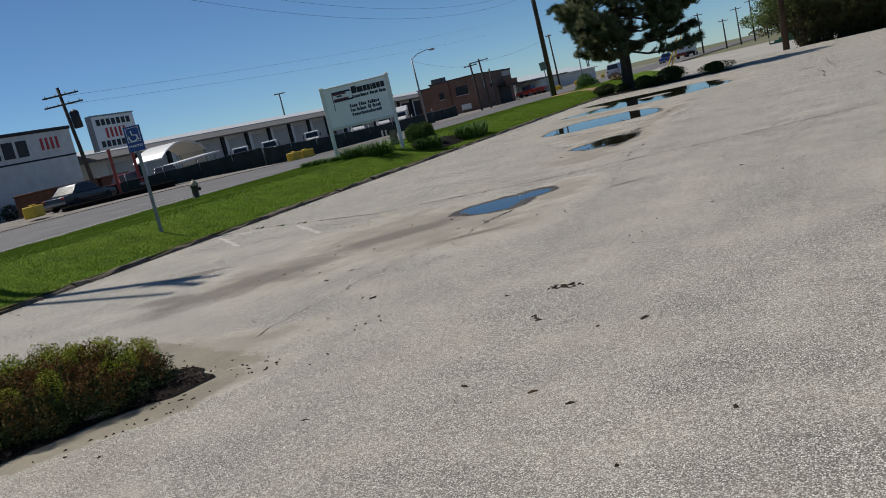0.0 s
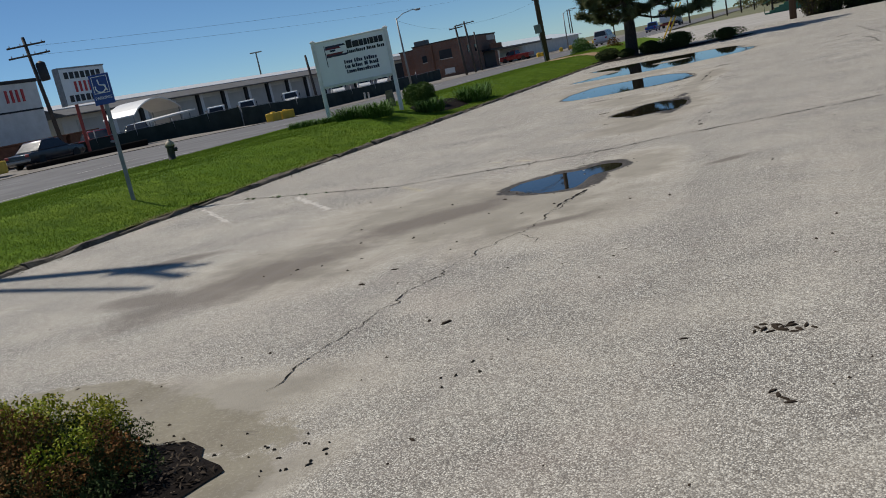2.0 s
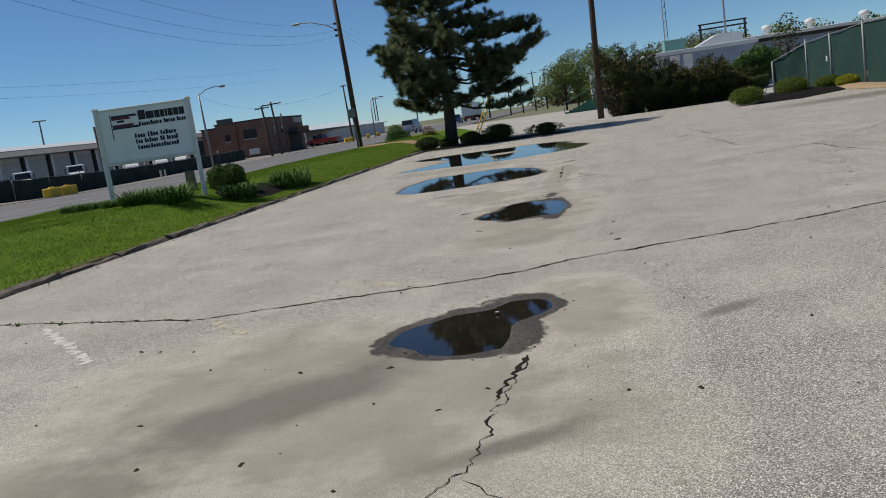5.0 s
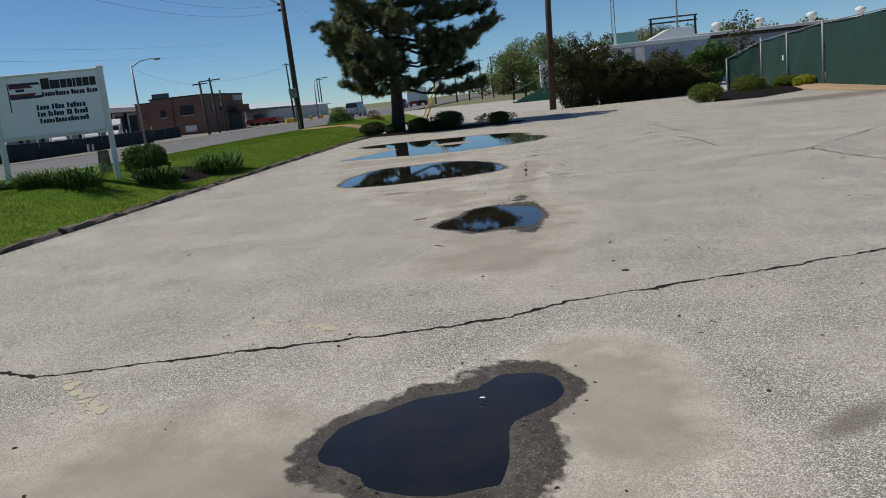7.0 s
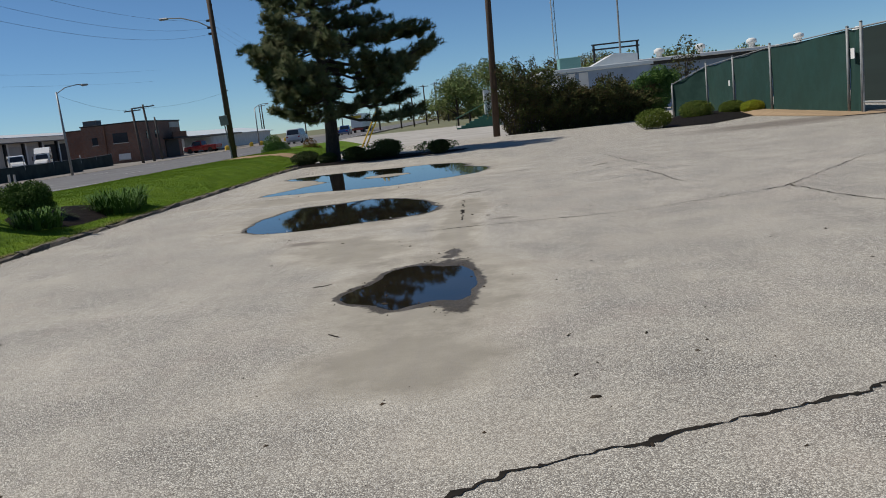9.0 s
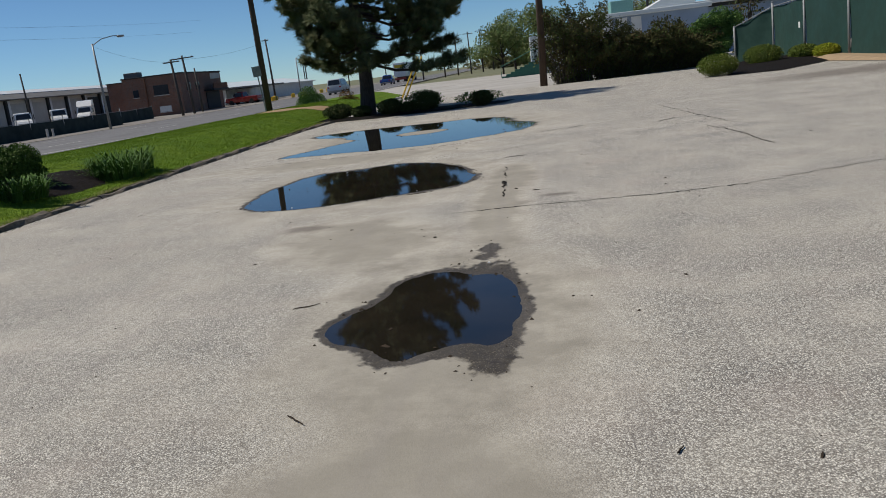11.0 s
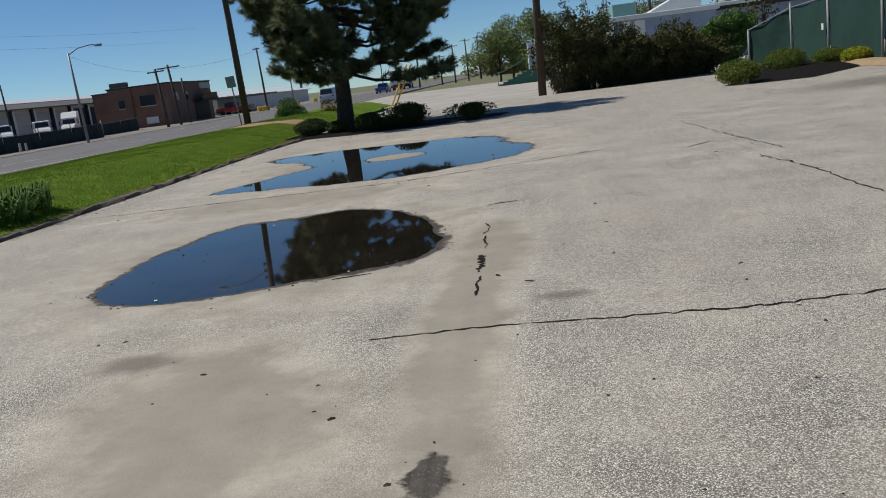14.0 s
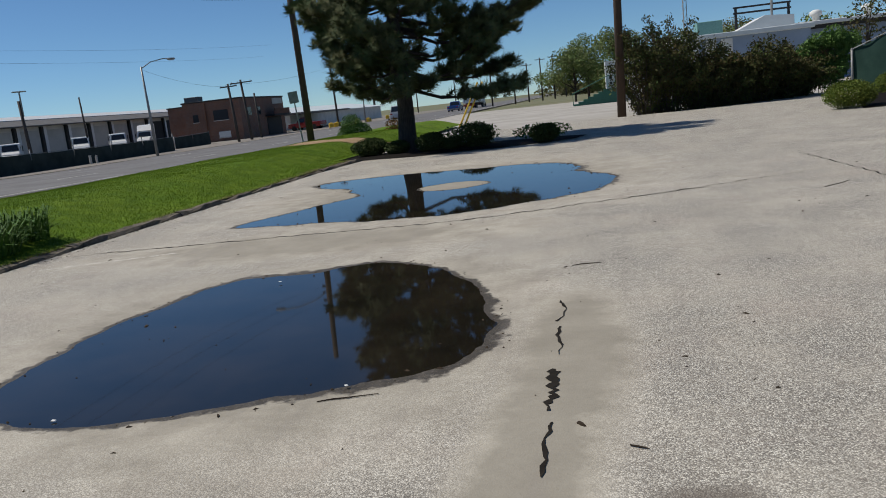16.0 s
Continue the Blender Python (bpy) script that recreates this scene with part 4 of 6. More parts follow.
rs = random.Random(23)
# Dark core and bright sunward tips also paint shade and sunlight into the leaves.
dome, sunny, rusty = [], [], []
for k in range(110):
    a, r = k * 2.39996, (k / 110) ** 0.5
    top = 0.185 * (1 - r ** 2.6) ** 0.7 * rs.uniform(0.82, 1.2) + 0.06
    x, yy = 1.0 * r * math.cos(a), 0.68 * r * math.sin(a)
    x, yy = x * 0.77 - yy * 0.64, yy * 0.77 + x * 0.64
    size = rs.uniform(0.08, 0.13)
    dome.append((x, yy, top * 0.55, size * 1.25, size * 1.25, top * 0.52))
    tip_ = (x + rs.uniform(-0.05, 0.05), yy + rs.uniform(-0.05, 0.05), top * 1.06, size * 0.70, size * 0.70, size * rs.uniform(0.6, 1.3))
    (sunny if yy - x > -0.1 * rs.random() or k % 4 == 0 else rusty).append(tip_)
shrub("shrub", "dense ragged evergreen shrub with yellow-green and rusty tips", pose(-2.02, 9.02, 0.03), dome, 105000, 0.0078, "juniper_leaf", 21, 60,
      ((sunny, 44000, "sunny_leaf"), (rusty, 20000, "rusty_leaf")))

# plants round the big sign
ROUND = "clipped shrubs in the verge"
shrub("round_shrub", "squat clipped dark green shrub beside the sign", pose(-8.92, 29.6, 0.36), ((0, 0, 0.28, 0.44, 0.42, 0.30), (0.14, 0.06, 0.36, 0.30, 0.32, 0.26), (-0.16, -0.04, 0.36, 0.30, 0.30, 0.26), (0.0, 0.1, 0.12, 0.46, 0.44, 0.16)), 15000, 0.022, "yew_leaf", 31, 6, group=ROUND)
sign_bed = thing("planting_bed", "dark mulched bed round the shrub by the sign", "planting bed", kind="structure")
rim = [(-8.45 + 0.66 * math.cos(k * 0.2618) * (1 + 0.12 * math.sin(k * 2.3)), 30.0 + 1.85 * math.sin(k * 0.2618) * (1 + 0.06 * math.cos(k * 1.7))) for k in range(24)]
sv = [(-8.45, 30.0, verge_height(-8.45, 30.0) + 0.06)] + [(-8.45 + (x + 8.45) * 0.6, 30 + (yy - 30) * 0.6, verge_height(-8.45 + (x + 8.45) * 0.6, 30 + (yy - 30) * 0.6) + 0.05) for x, yy in rim] + [(x, yy, verge_height(x, yy) - 0.01) for x, yy in rim]
part("mulch", Mesh().add(sv, [(0, 1 + k, 1 + (k + 1) % 24) for k in range(24)] + [(1 + k, 25 + k, 25 + (k + 1) % 24, 1 + (k + 1) % 24) for k in range(24)]), "mulch_soil", sign_bed, smooth=True)
LILY = "lily clumps round the sign"
for i, (x, yy, sp, h) in enumerate(((-8.2, 28.55, 0.42, 0.42), (-8.9, 26.8, 0.40, 0.48), (-9.7, 26.7, 0.36, 0.42), (-10.6, 27.2, 0.25, 0.2), (-7.95, 31.2, 0.50, 0.52), (-8.15, 32.1, 0.5, 0.5), (-9.35, 27.4, 0.25, 0.22), (-11.3, 27.3, 0.3, 0.22), (-11.9, 27.7, 0.3, 0.22))):
    clump("lily_clump", "clump of arching green sword-shaped leaves in the verge", pose(x, yy, verge_height(x, yy)), 60 + i, int(900 * sp), sp * 0.95, h * 0.85, LILY)

# bed under the pine
pine_bed = thing("planting_bed", "dark mulched bed under the pine tree", "planting bed", pose(-4.6, 46.6, 0), kind="structure")
mm = Mesh()
ring = [(3.9 * math.cos(2 * math.pi * k / 36) * (1 + 0.05 * math.sin(k)), 1.75 * math.sin(2 * math.pi * k / 36) * (1 + 0.07 * math.cos(k * 1.7))) for k in range(36)]
part("mulch", mm.add([(0, 0, 0.10)] + [(x, yy, 0.02) for x, yy in ring], [(0, 1 + i, 1 + (i + 1) % 36) for i in range(36)]), "black_mulch", pine_bed, smooth=True)
SMALL = "low shrubs under the pine"
for i, (x, yy, r, h) in enumerate(((-7.0, 46.6, 0.75, 0.62), (-5.0, 45.9, 0.62, 0.62), (-3.75, 46.0, 0.78, 0.80), (-1.75, 45.4, 0.56, 0.55), (-6.1, 46.3, 0.5, 0.45), (-4.4, 45.9, 0.4, 0.4))):
    shrub("low_shrub", "low dark green rounded shrub in black mulch", pose(x, yy, 0.05), ((0, 0, h * 0.4, r * 0.72, r * 0.66, h * 0.42), (0.12 * r, 0.1, h * 0.45, r * 0.5, r * 0.5, h * 0.38)), 4500, 0.032, "juniper_leaf", 80 + i, 5, group=SMALL)
shrub("weed_clump", "tangled green weeds behind the low shrubs", pose(-4.2, 48.2, 0.0), ((0, 0, 0.3, 0.9, 0.5, 0.4),), 900, 0.05, "bush_leaf", 91, 5)
shrub("weed_clump", "tangled green weeds behind the low shrubs", pose(-2.0, 48.5, 0.0), ((0, 0, 0.2, 0.9, 0.5, 0.22),), 600, 0.05, "bush_leaf", 94, 5)
shrub("young_tree", "small bright green sapling by the roadside pole", pose(-11.5, 60.5, 0.0), ((0, 0, 0.75, 0.5, 0.45, 0.55), (0.2, 0.1, 0.5, 0.65, 0.6, 0.45), (-0.3, 0, 0.4, 0.4, 0.4, 0.4)), 5200, 0.045, "bush_leaf", 92, 5)
shrub("red_bush", "small reddish brown bush on the verge", pose(-9.4, 60.0, 0.0), ((0, 0, 0.5, 0.42, 0.4, 0.45), (0.15, 0.1, 0.3, 0.5, 0.5, 0.3)), 900, 0.05, "rusty_leaf", 93, 6)

# hedge along the far edge
HEDGE = "overgrown hedge shrubs"


def thicket(at, r, h, seed, stems, leaves):
    """A tall shrub of arching stems, with leaves set along them and sprays past its outline."""
    t = thing("hedge_shrub", "tall overgrown dark reddish-green hedge shrub with bare twigs", "shrub", at, HEDGE)
    rr, npr = random.Random(seed), np.random.default_rng(seed)
    m, P = Mesh(), []
    for k in range(stems):
        a, q = k * 2.39996, (k / stems) ** 0.5
        top = h * (0.45 + 0.65 * rr.random() ** 0.6) * (1 - 0.22 * q) * (0.9 + 0.2 * math.sin(a * 2 + seed))
        out = r * (0.25 + 0.9 * q) * rr.uniform(0.8, 1.15)
        d = Vector((math.cos(a), math.sin(a), 0))
        foot = d * r * 0.4 * q
        pts = [foot, foot + d * out * 0.30 + Vector((0, 0, top * 0.55)), foot + d * out * 0.65 + Vector((0, 0, top * 0.92)), foot + d * out + Vector((0, 0, top * rr.uniform(0.80, 1.08)))]
        m.tube(pts, [0.020, 0.014, 0.009, 0.004], 4, False)
        for j in range(leaves // stems):
            u = rr.random() ** 0.75 * 3
            i = min(2, int(u))
            P.append(pts[i].lerp(pts[i + 1], u - i))
    part("stem", m, "twig", t)
    P = np.array(P)
    n = len(P)
    P = P + npr.normal(size=(n, 3)) * np.array((0.12, 0.12, 0.10))
    P[:, 2] = np.abs(P[:, 2])
    nr = npr.normal(size=(n, 3)) + np.array((0, 0, 0.4))
    nr /= np.linalg.norm(nr, axis=1, keepdims=True)
    v, f = quads(P, nr, npr.normal(size=(n, 3)), 0.040 + 0.045 * npr.random(n), 0.5)
    c = new("crown", array_mesh("crown", v, f, "hedge_leaf"))
    c.parent = t


for i, (x, yy, r, h) in enumerate(((1.9, 59.4, 1.2, 3.6), (2.8, 59.6, 1.2, 4.1), (3.9, 60.0, 1.1, 2.9), (5.0, 60.3, 1.0, 2.25), (5.9, 60.7, 1.0, 2.1), (6.9, 61.3, 1.1, 2.65), (7.9, 61.9, 1.0, 2.25), (8.8, 62.7, 1.0, 2.2), (4.4, 61.3, 1.1, 2.4))):
    thicket(pose(x, yy, -0.05), r, h, 100 + i, 58, 8400)
rl = random.Random(55)
shrub("leafy_bush", "tall bright green leafy bush at the fence end", pose(10.0, 63.4, -0.05), [(rl.uniform(-1.3, 1.3), rl.uniform(-0.6, 0.6), rl.uniform(0.4, 2.75), 0.48, 0.46, 0.34) for k in range(34)], 17000, 0.060, "bush_leaf", 120, 10)
broad_tree("thin_tree", "thin young tree with sparse dark leaves behind the fence", pose(12.6, 66.0, -0.1), 131, 4.4, 1.6, "hedge_leaf", 900, 0.08, "")

# bed before the green fence
fence_bed = thing("planting_bed", "black mulch bed with a sandy end before the fence", "planting bed", pose(9.9, 51.2, 0), kind="structure")
part("mulch", Mesh().add([(-3.2, -4.6, 0.012), (-1.4, -4.9, 0.012), (1.2, -1.6, 0.04), (2.0, 4.0, 0.22), (0.8, 8.0, 0.1), (-1.3, 3.0, 0.10), (-0.6, -1.0, 0.14)], [(0, 1, 6), (1, 2, 6), (2, 3, 6), (3, 4, 5), (3, 5, 6), (5, 0, 6)]), "black_mulch", fence_bed, smooth=True)
part("sand", Mesh().add([(1.2, -1.6, 0.012), (1.4, -9.5, 0.02), (4.0, -12.0, 0.05), (4.0, 6.0, 0.25), (2.0, 4.0, 0.23)], [(0, 1, 2, 3, 4)]), "sandy_soil", fence_bed)
for i, (x, yy, r, h) in enumerate(((6.6, 47.4, 0.68, 0.66), (9.6, 52.6, 0.75, 0.72), (11.4, 53.2, 0.62, 0.55), (11.9, 52.0, 0.5, 0.5))):
    shrub("dome_shrub", "low domed yellow-green clipped shrub on black mulch", pose(x, yy, 0.08), ((0, 0, h * 0.45, r, r, h * 0.58), (0, 0, h * 0.5, r * 0.9, r * 0.9, h * 0.5)), 9000, 0.028, "sunny_leaf" if i == 3 else "box_leaf", 140 + i, 5, group="clipped shrubs by the fence")

# far trees
rf = random.Random(77)
for i in range(9):
    x = -3 + i * 2.7 + rf.uniform(-1, 1)
    broad_tree("far_tree", "distant olive and green tree behind the yard", pose(x, 128 + rf.uniform(0, 22), -0.4), 200 + i, rf.uniform(6.0, 8.5), rf.uniform(4.4, 5.6), rf.choice(("far_leaf", "far_olive_leaf")), 9500, 0.125, "trees behind the yard")
for i in range(24):
    x = -12 + i * 1.8 + rf.uniform(-2, 2)
    broad_tree("far_tree", "small hazy tree along the horizon", pose(x, 300 + rf.uniform(-40, 60), -0.6), 240 + i, rf.uniform(3.5, 5.5), rf.uniform(5, 7), "far_olive_leaf", 900, 0.35, "trees on the horizon")
for i in range(22):
    broad_tree("far_tree", "small hazy tree along the horizon", pose(-330 + i * 7 + rf.uniform(-2, 2), 330 + rf.uniform(-30, 30), -0.8), 270 + i, rf.uniform(9, 14), rf.uniform(6, 9), "far_leaf", 500, 0.7, "trees on the horizon")
for i in range(5):
    broad_tree("far_tree", "distant green tree above the roofs", pose(16 + i * 7.0, 150 + rf.uniform(-10, 10), -0.6), 300 + i, rf.uniform(7.5, 9.5), 4.5, "far_leaf", 1100, 0.25, "trees above the roofs")

# weeds sprouting from the crack near the kerb
for i in range(11):
    x = -6.55 + i * 0.19
    clump("weed_tuft", "tiny green weed tuft growing from the crack", pose(x, 17.42 - (x + 6.6) * 0.33 + 0.03 * math.sin(i * 2.1), 0.0), 500 + i, 10, 0.02, 0.022 + 0.012 * (i % 3), "weeds in the crack")


# ---------------------------------------------------------------- signs and small things on the verge
def big_sign():
    L, R = Vector((-10.87, 27.70, 0)), Vector((-8.93, 28.32, 0))
    w_ = (R - L).length
    t = thing("company_sign", "white board sign between two white posts with rows of dark lettering", "sign", pose(L.x, L.y, 0.0, 0, 0, math.degrees(math.atan2(R.y - L.y, R.x - L.x))))
    for x, foot in ((0.0, 0.30), (w_, 0.25)):
        p_ = part("post", Mesh().box((x, 0, (2.60 + foot) / 2), (0.10, 0.10, 2.60 - foot), 0, 0.008), "post_white", t)
        part("cap", Mesh().box((x, 0, 2.61), (0.13, 0.13, 0.035), 0, 0.008).box((x, 0, 2.635), (0.08, 0.08, 0.03), 0, 0.008), "post_white", p_)
    part("board", Mesh().box((w_ / 2, 0, 1.98), (w_ - 0.10, 0.04, 1.16), 0, 0.005), "sign_white", t)
    part("top_rail", Mesh().box((w_ / 2, 0, 2.575), (w_ - 0.10, 0.075, 0.05), 0, 0.008), "post_white", t)
    part("bottom_rail", Mesh().box((w_ / 2, 0, 1.385), (w_ - 0.10, 0.075, 0.05), 0, 0.008).box((w_ / 2, 0, 1.345), (w_ - 0.14, 0.05, 0.03), 0, 0.006), "post_white", t)
    f = -0.0235

    def bar(name, u0, u1, z0, z1, material):
        part(name, Mesh().box(((u0 + u1) / 2 * w_, f, (z0 + z1) / 2), ((u1 - u0) * w_, 0.006, z1 - z0)), material, t)

    part("flag_staff", Mesh().box((0.145 * w_, f, 2.17), (0.018, 0.006, 0.56)), "sign_navy", t)
    for i, (c, z) in enumerate((("sign_navy", 2.405), ("sign_maroon", 2.355), ("sign_white", 2.29), ("sign_maroon", 2.20), ("sign_navy", 2.15))):
        h = 0.05 if c != "sign_white" else 0.075
        tail = 0.44 - 0.10 * abs(math.sin((i) / 4 * math.pi))
        part("flag_stripe", Mesh().prism([(0.155 * w_, z - h / 2), ((tail) * w_, z - h / 2), ((tail + (0.025 if i > 2 else -0.025)) * w_, z + h / 2), (0.155 * w_, z + h / 2)], f - 0.003, f + 0.003), c, t)
    part("flag_stripe", Mesh().box((0.25 * w_, f - 0.004, 2.29), (0.16, 0.005, 0.05)), "sign_navy", t)
    ch = 0.445
    for wd in (0.076, 0.088, 0.056, 0.046, 0.026, 0.052, 0.056, 0.058):
        bar("lettering_bar", ch, ch + wd, 2.275, 2.275 + (0.21 if ch < 0.46 else 0.165), "sign_black")
        ch += wd + 0.006
    def line(u0, u1, z, x_height, words, material):
        """A line of unreadable letters: one upright bar a letter, in words of the given lengths."""
        step_ = (u1 - u0) / (sum(words) + 0.8 * (len(words) - 1))
        u, k = u0, 0
        for wd in words:
            for j in range(wd):
                tall = 1.35 if j == 0 or (k * 7) % 5 == 0 else 1.0
                bar("lettering_bar", u + step_ * 0.05, u + step_ * (0.90 if k % 4 else 0.70), z, z + x_height * tall, material)
                u, k = u + step_, k + 1
            u += step_ * 0.8

    line(0.44, 0.95, 2.140, 0.070, (10, 5, 4), "sign_black")
    line(0.37, 0.82, 1.885, 0.076, (4, 4, 6), "sign_navy")
    line(0.37, 0.83, 1.755, 0.076, (3, 6, 2, 5), "sign_navy")
    line(0.38, 0.83, 1.625, 0.072, (16,), "sign_navy")
    return t


big_sign()


def text_mesh(body, size):
    c = bpy.data.curves.new("lettering", "FONT")
    c.body, c.size, c.align_x, c.align_y, c.extrude = body, size, "CENTER", "CENTER", 0.0015
    tmp = bpy.data.objects.new("tmp", c)
    scene.collection.objects.link(tmp)
    me = bpy.data.meshes.new_from_object(tmp.evaluated_get(bpy.context.evaluated_depsgraph_get()))
    bpy.data.objects.remove(tmp)
    return me


def parking_sign():
    t = thing("parking_sign", "blue disabled-parking plate on a leaning steel post", "sign", pose(-8.50, 17.38, 0.16, 0, 0, 26))
    part("post", Mesh().prism([(-0.030, -0.012), (0.030, -0.012), (0.030, 0.012), (0.012, 0.012), (0.012, 0.026), (-0.012, 0.026), (-0.012, 0.012), (-0.030, 0.012)], -0.2, 2.02, "z"), "galvanised_steel", t)
    pl = part("plate", Mesh().box((0, -0.018, 1.83), (0.305, 0.004, 0.457), 0, 0.0015), "sign_blue", t)
    ring = Mesh()
    pts = [(0.075 * math.cos(a), 0.075 * math.sin(a)) for a in np.linspace(radians(-200), radians(30), 20)]
    ring.tube([(x - 0.01, -0.022, 1.86 + z) for x, z in pts], 0.011, 5)
    part("symbol", ring, "sign_white", pl)
    part("symbol", Mesh().tube([(-0.03, -0.022, 1.98), (-0.02, -0.022, 1.90), (0.05, -0.022, 1.885), (0.085, -0.022, 1.80)], 0.011, 5), "sign_white", pl)
    for i in range(4):
        s = ((-1, 0), (1, 0), (0, -1), (0, 1))[i]
        part("border", Mesh().box((s[0] * 0.115, -0.0215, 1.90 + s[1] * 0.125), (0.008 if s[0] else 0.23, 0.003, 0.25 if s[0] else 0.008)), "sign_white", pl)
    me = text_mesh("PARKING", 0.062)
    me.materials.append(MATS["sign_white"])
    ob = new("lettering", me)
    ob.parent = pl
    ob.matrix_basis = pose(0, -0.0215, 1.70, 90, 0, 0)


parking_sign()


def lathe(profile, n=16):
    m = Mesh()
    verts, faces = [], []
    for r, z in profile:
        verts += [(r * math.cos(2 * math.pi * k / n), r * math.sin(2 * math.pi * k / n), z) for k in range(n)]
    for i in range(len(profile) - 1):
        faces += [(i * n + k, i * n + (k + 1) % n, (i + 1) * n + (k + 1) % n, (i + 1) * n + k) for k in range(n)]
    faces += [tuple(range(n)), tuple(range((len(profile) - 1) * n, len(profile) * n))]
    return m.add(verts, faces)


def hydrant(at):
    t = thing("fire_hydrant", "black fire hydrant with a pale weathered cap", "fire hydrant", at)
    part("barrel", lathe([(0.14, -0.1), (0.14, 0.05), (0.105, 0.06), (0.10, 0.42), (0.13, 0.44), (0.13, 0.48)]), "hydrant_black", t, smooth=True)
    part("bonnet", lathe([(0.135, 0.48), (0.13, 0.52), (0.10, 0.58), (0.05, 0.62), (0.03, 0.63), (0.03, 0.67)]), "hydrant_cap", t, "pale weathered bonnet", smooth=True)
    for a in (0, 90, 180):
        part("nozzle", lathe([(0.055, 0.08), (0.055, 0.15), (0.065, 0.15), (0.065, 0.18), (0.02, 0.18), (0.02, 0.20)], 10), "hydrant_black", t, at=pose(0, 0, 0.36, 90, 0, a + 40))


hydrant(pose(-15.3, 26.2, 0.20, 0, 4, 0))
t = thing("utility_marker", "short tapered grey concrete marker post with a slot", "marker post", pose(-10.0, 29.9, 0.36))
part("post", Mesh().prism([(-0.125, -0.1), (0.125, -0.1), (0.085, 0.58), (-0.085, 0.58)], -0.08, 0.08), "kerb_stone", t)
part("slot", Mesh().prism([(-0.03, 0.12), (0.04, 0.12), (0.03, 0.30), (-0.03, 0.30)], -0.084, -0.078), "dock_dark", t)


# ---------------------------------------------------------------- poles, lamps and wires
def wood_pole(at, height, r, name="utility_pole", label="tall brown wooden utility pole", arms=(), lamp=False, material="pole_wood"):
    t = thing(name, label, "utility pole", at, "poles")
    part("shaft", Mesh().tube([(0, 0, -0.5), (0.02, 0, height * 0.5), (0, 0, height)], [r, r * 0.85, r * 0.68], 12), material, t, smooth=True)
    for z, w_ in arms:
        a_ = part("crossarm", Mesh().box((0, -r, z), (w_, 0.10, 0.12), 0, 0.01), "grey_pole_wood", t)
        for k in range(4):
            part("insulator", lathe([(0.02, 0), (0.045, 0.02), (0.03, 0.07), (0.045, 0.08), (0.02, 0.13)], 8), "glass_lens", a_, at=pose((k - 1.5) * w_ * 0.28, -r, z + 0.06))
    return t


main_pole = wood_pole(pose(-14.75, 64.0, 0.0, 0, -1.2, 0), 11.5, 0.19, label="tall brown utility pole with a street lamp arm", arms=())
arm = part("lamp_arm", Mesh().tube([(0, 0, 7.75), (-0.8, 0, 8.25), (-1.8, 0, 8.60), (-2.6, 0, 8.68)], 0.035, 6), "dull_steel", main_pole)
part("lamp_head", Mesh().box((-2.8, 0, 8.66), (0.55, 0.22, 0.13), 0, 0.05), "dull_steel", main_pole)
for z in (8.25, 7.85, 7.5):
    part("bracket", Mesh().box((-0.22, 0, z), (0.22, 0.09, 0.14), 0, 0.02), "wire_black", main_pole)
wood_pole(pose(0.78, 58.45, -0.05, 0, 1.4, 0), 12.0, 0.185)


def wire(a_, b_, sag, r=0.0045, n=24):
    a_, b_ = Vector(a_), Vector(b_)
    m = Mesh().tube([a_.lerp(b_, i / n) - Vector((0, 0, sag * 4 * (i / n) * (1 - i / n))) for i in range(n + 1)], r, 4, False)
    return tagged(part("power_line", m, "wire_black", mend=False), "thin black overhead power line", "power line", "overhead lines")


def street_lamp(at, height, reach, label="grey steel street lamp with one curved arm", foot=True):
    t = thing("street_lamp", label, "street lamp", at, "street lamps")
    part("mast", Mesh().tube([(0, 0, -0.3), (0, 0, height * 0.5), (0, 0, height)], [0.12, 0.10, 0.07], 10), "dull_steel", t, smooth=True)
    part("arm", Mesh().tube([(0, 0, height - 0.15), (reach * 0.35, 0, height + 0.32), (reach * 0.8, 0, height + 0.52), (reach, 0, height + 0.50)], 0.04, 6), "dull_steel", t)
    h = part("lamp_head", Mesh().box((reach + 0.25, 0, height + 0.48), (0.65, 0.28, 0.16), 0, 0.06), "dull_steel", t)
    part("lens", Mesh().box((reach + 0.25, 0, height + 0.385), (0.4, 0.2, 0.05), 0, 0.02), "glass_lens", h)
    return t


street_lamp(pose(-34.6, 84.3, -0.30, 0, -1.5, 62), 7.0, 2.6)
street_lamp(pose(-35.6, 152, -0.3, 0, 0, 40), 6.2, 2.0, "distant grey street lamp by the road")
wood_pole(pose(-35.8, 138, -0.3, 0, -1.5, 0), 8.8, 0.16, label="distant wooden utility pole beside the road", arms=((8.6, 1.0),), material="grey_pole_wood")
wood_pole(pose(-36.5, 104.7, -0.3, 0, -3, 30), 6.0, 0.16, label="weathered utility pole before the brick building", arms=((5.7, 1.7),), material="grey_pole_wood")
wood_pole(pose(-37.0, 109.3, -0.3, 0, -3, 30), 6.5, 0.16, label="weathered utility pole before the brick building", arms=((6.2, 2.4),), material="grey_pole_wood")
wood_pole(pose(-38.5, 115.8, -0.3, 0, -2, 30), 5.2, 0.14, label="short weathered pole before the brick building", material="grey_pole_wood")
wood_pole(pose(-45, 83.4, -0.3, 0, -3, 0), 5.5, 0.16, label="dark wooden pole behind the yard fence", material="grey_pole_wood")
wood_pole(pose(-55, 107.0, -0.3, 0, -2, 0), 6.6, 0.12, label="thin pole above the warehouse roof", material="grey_pole_wood")
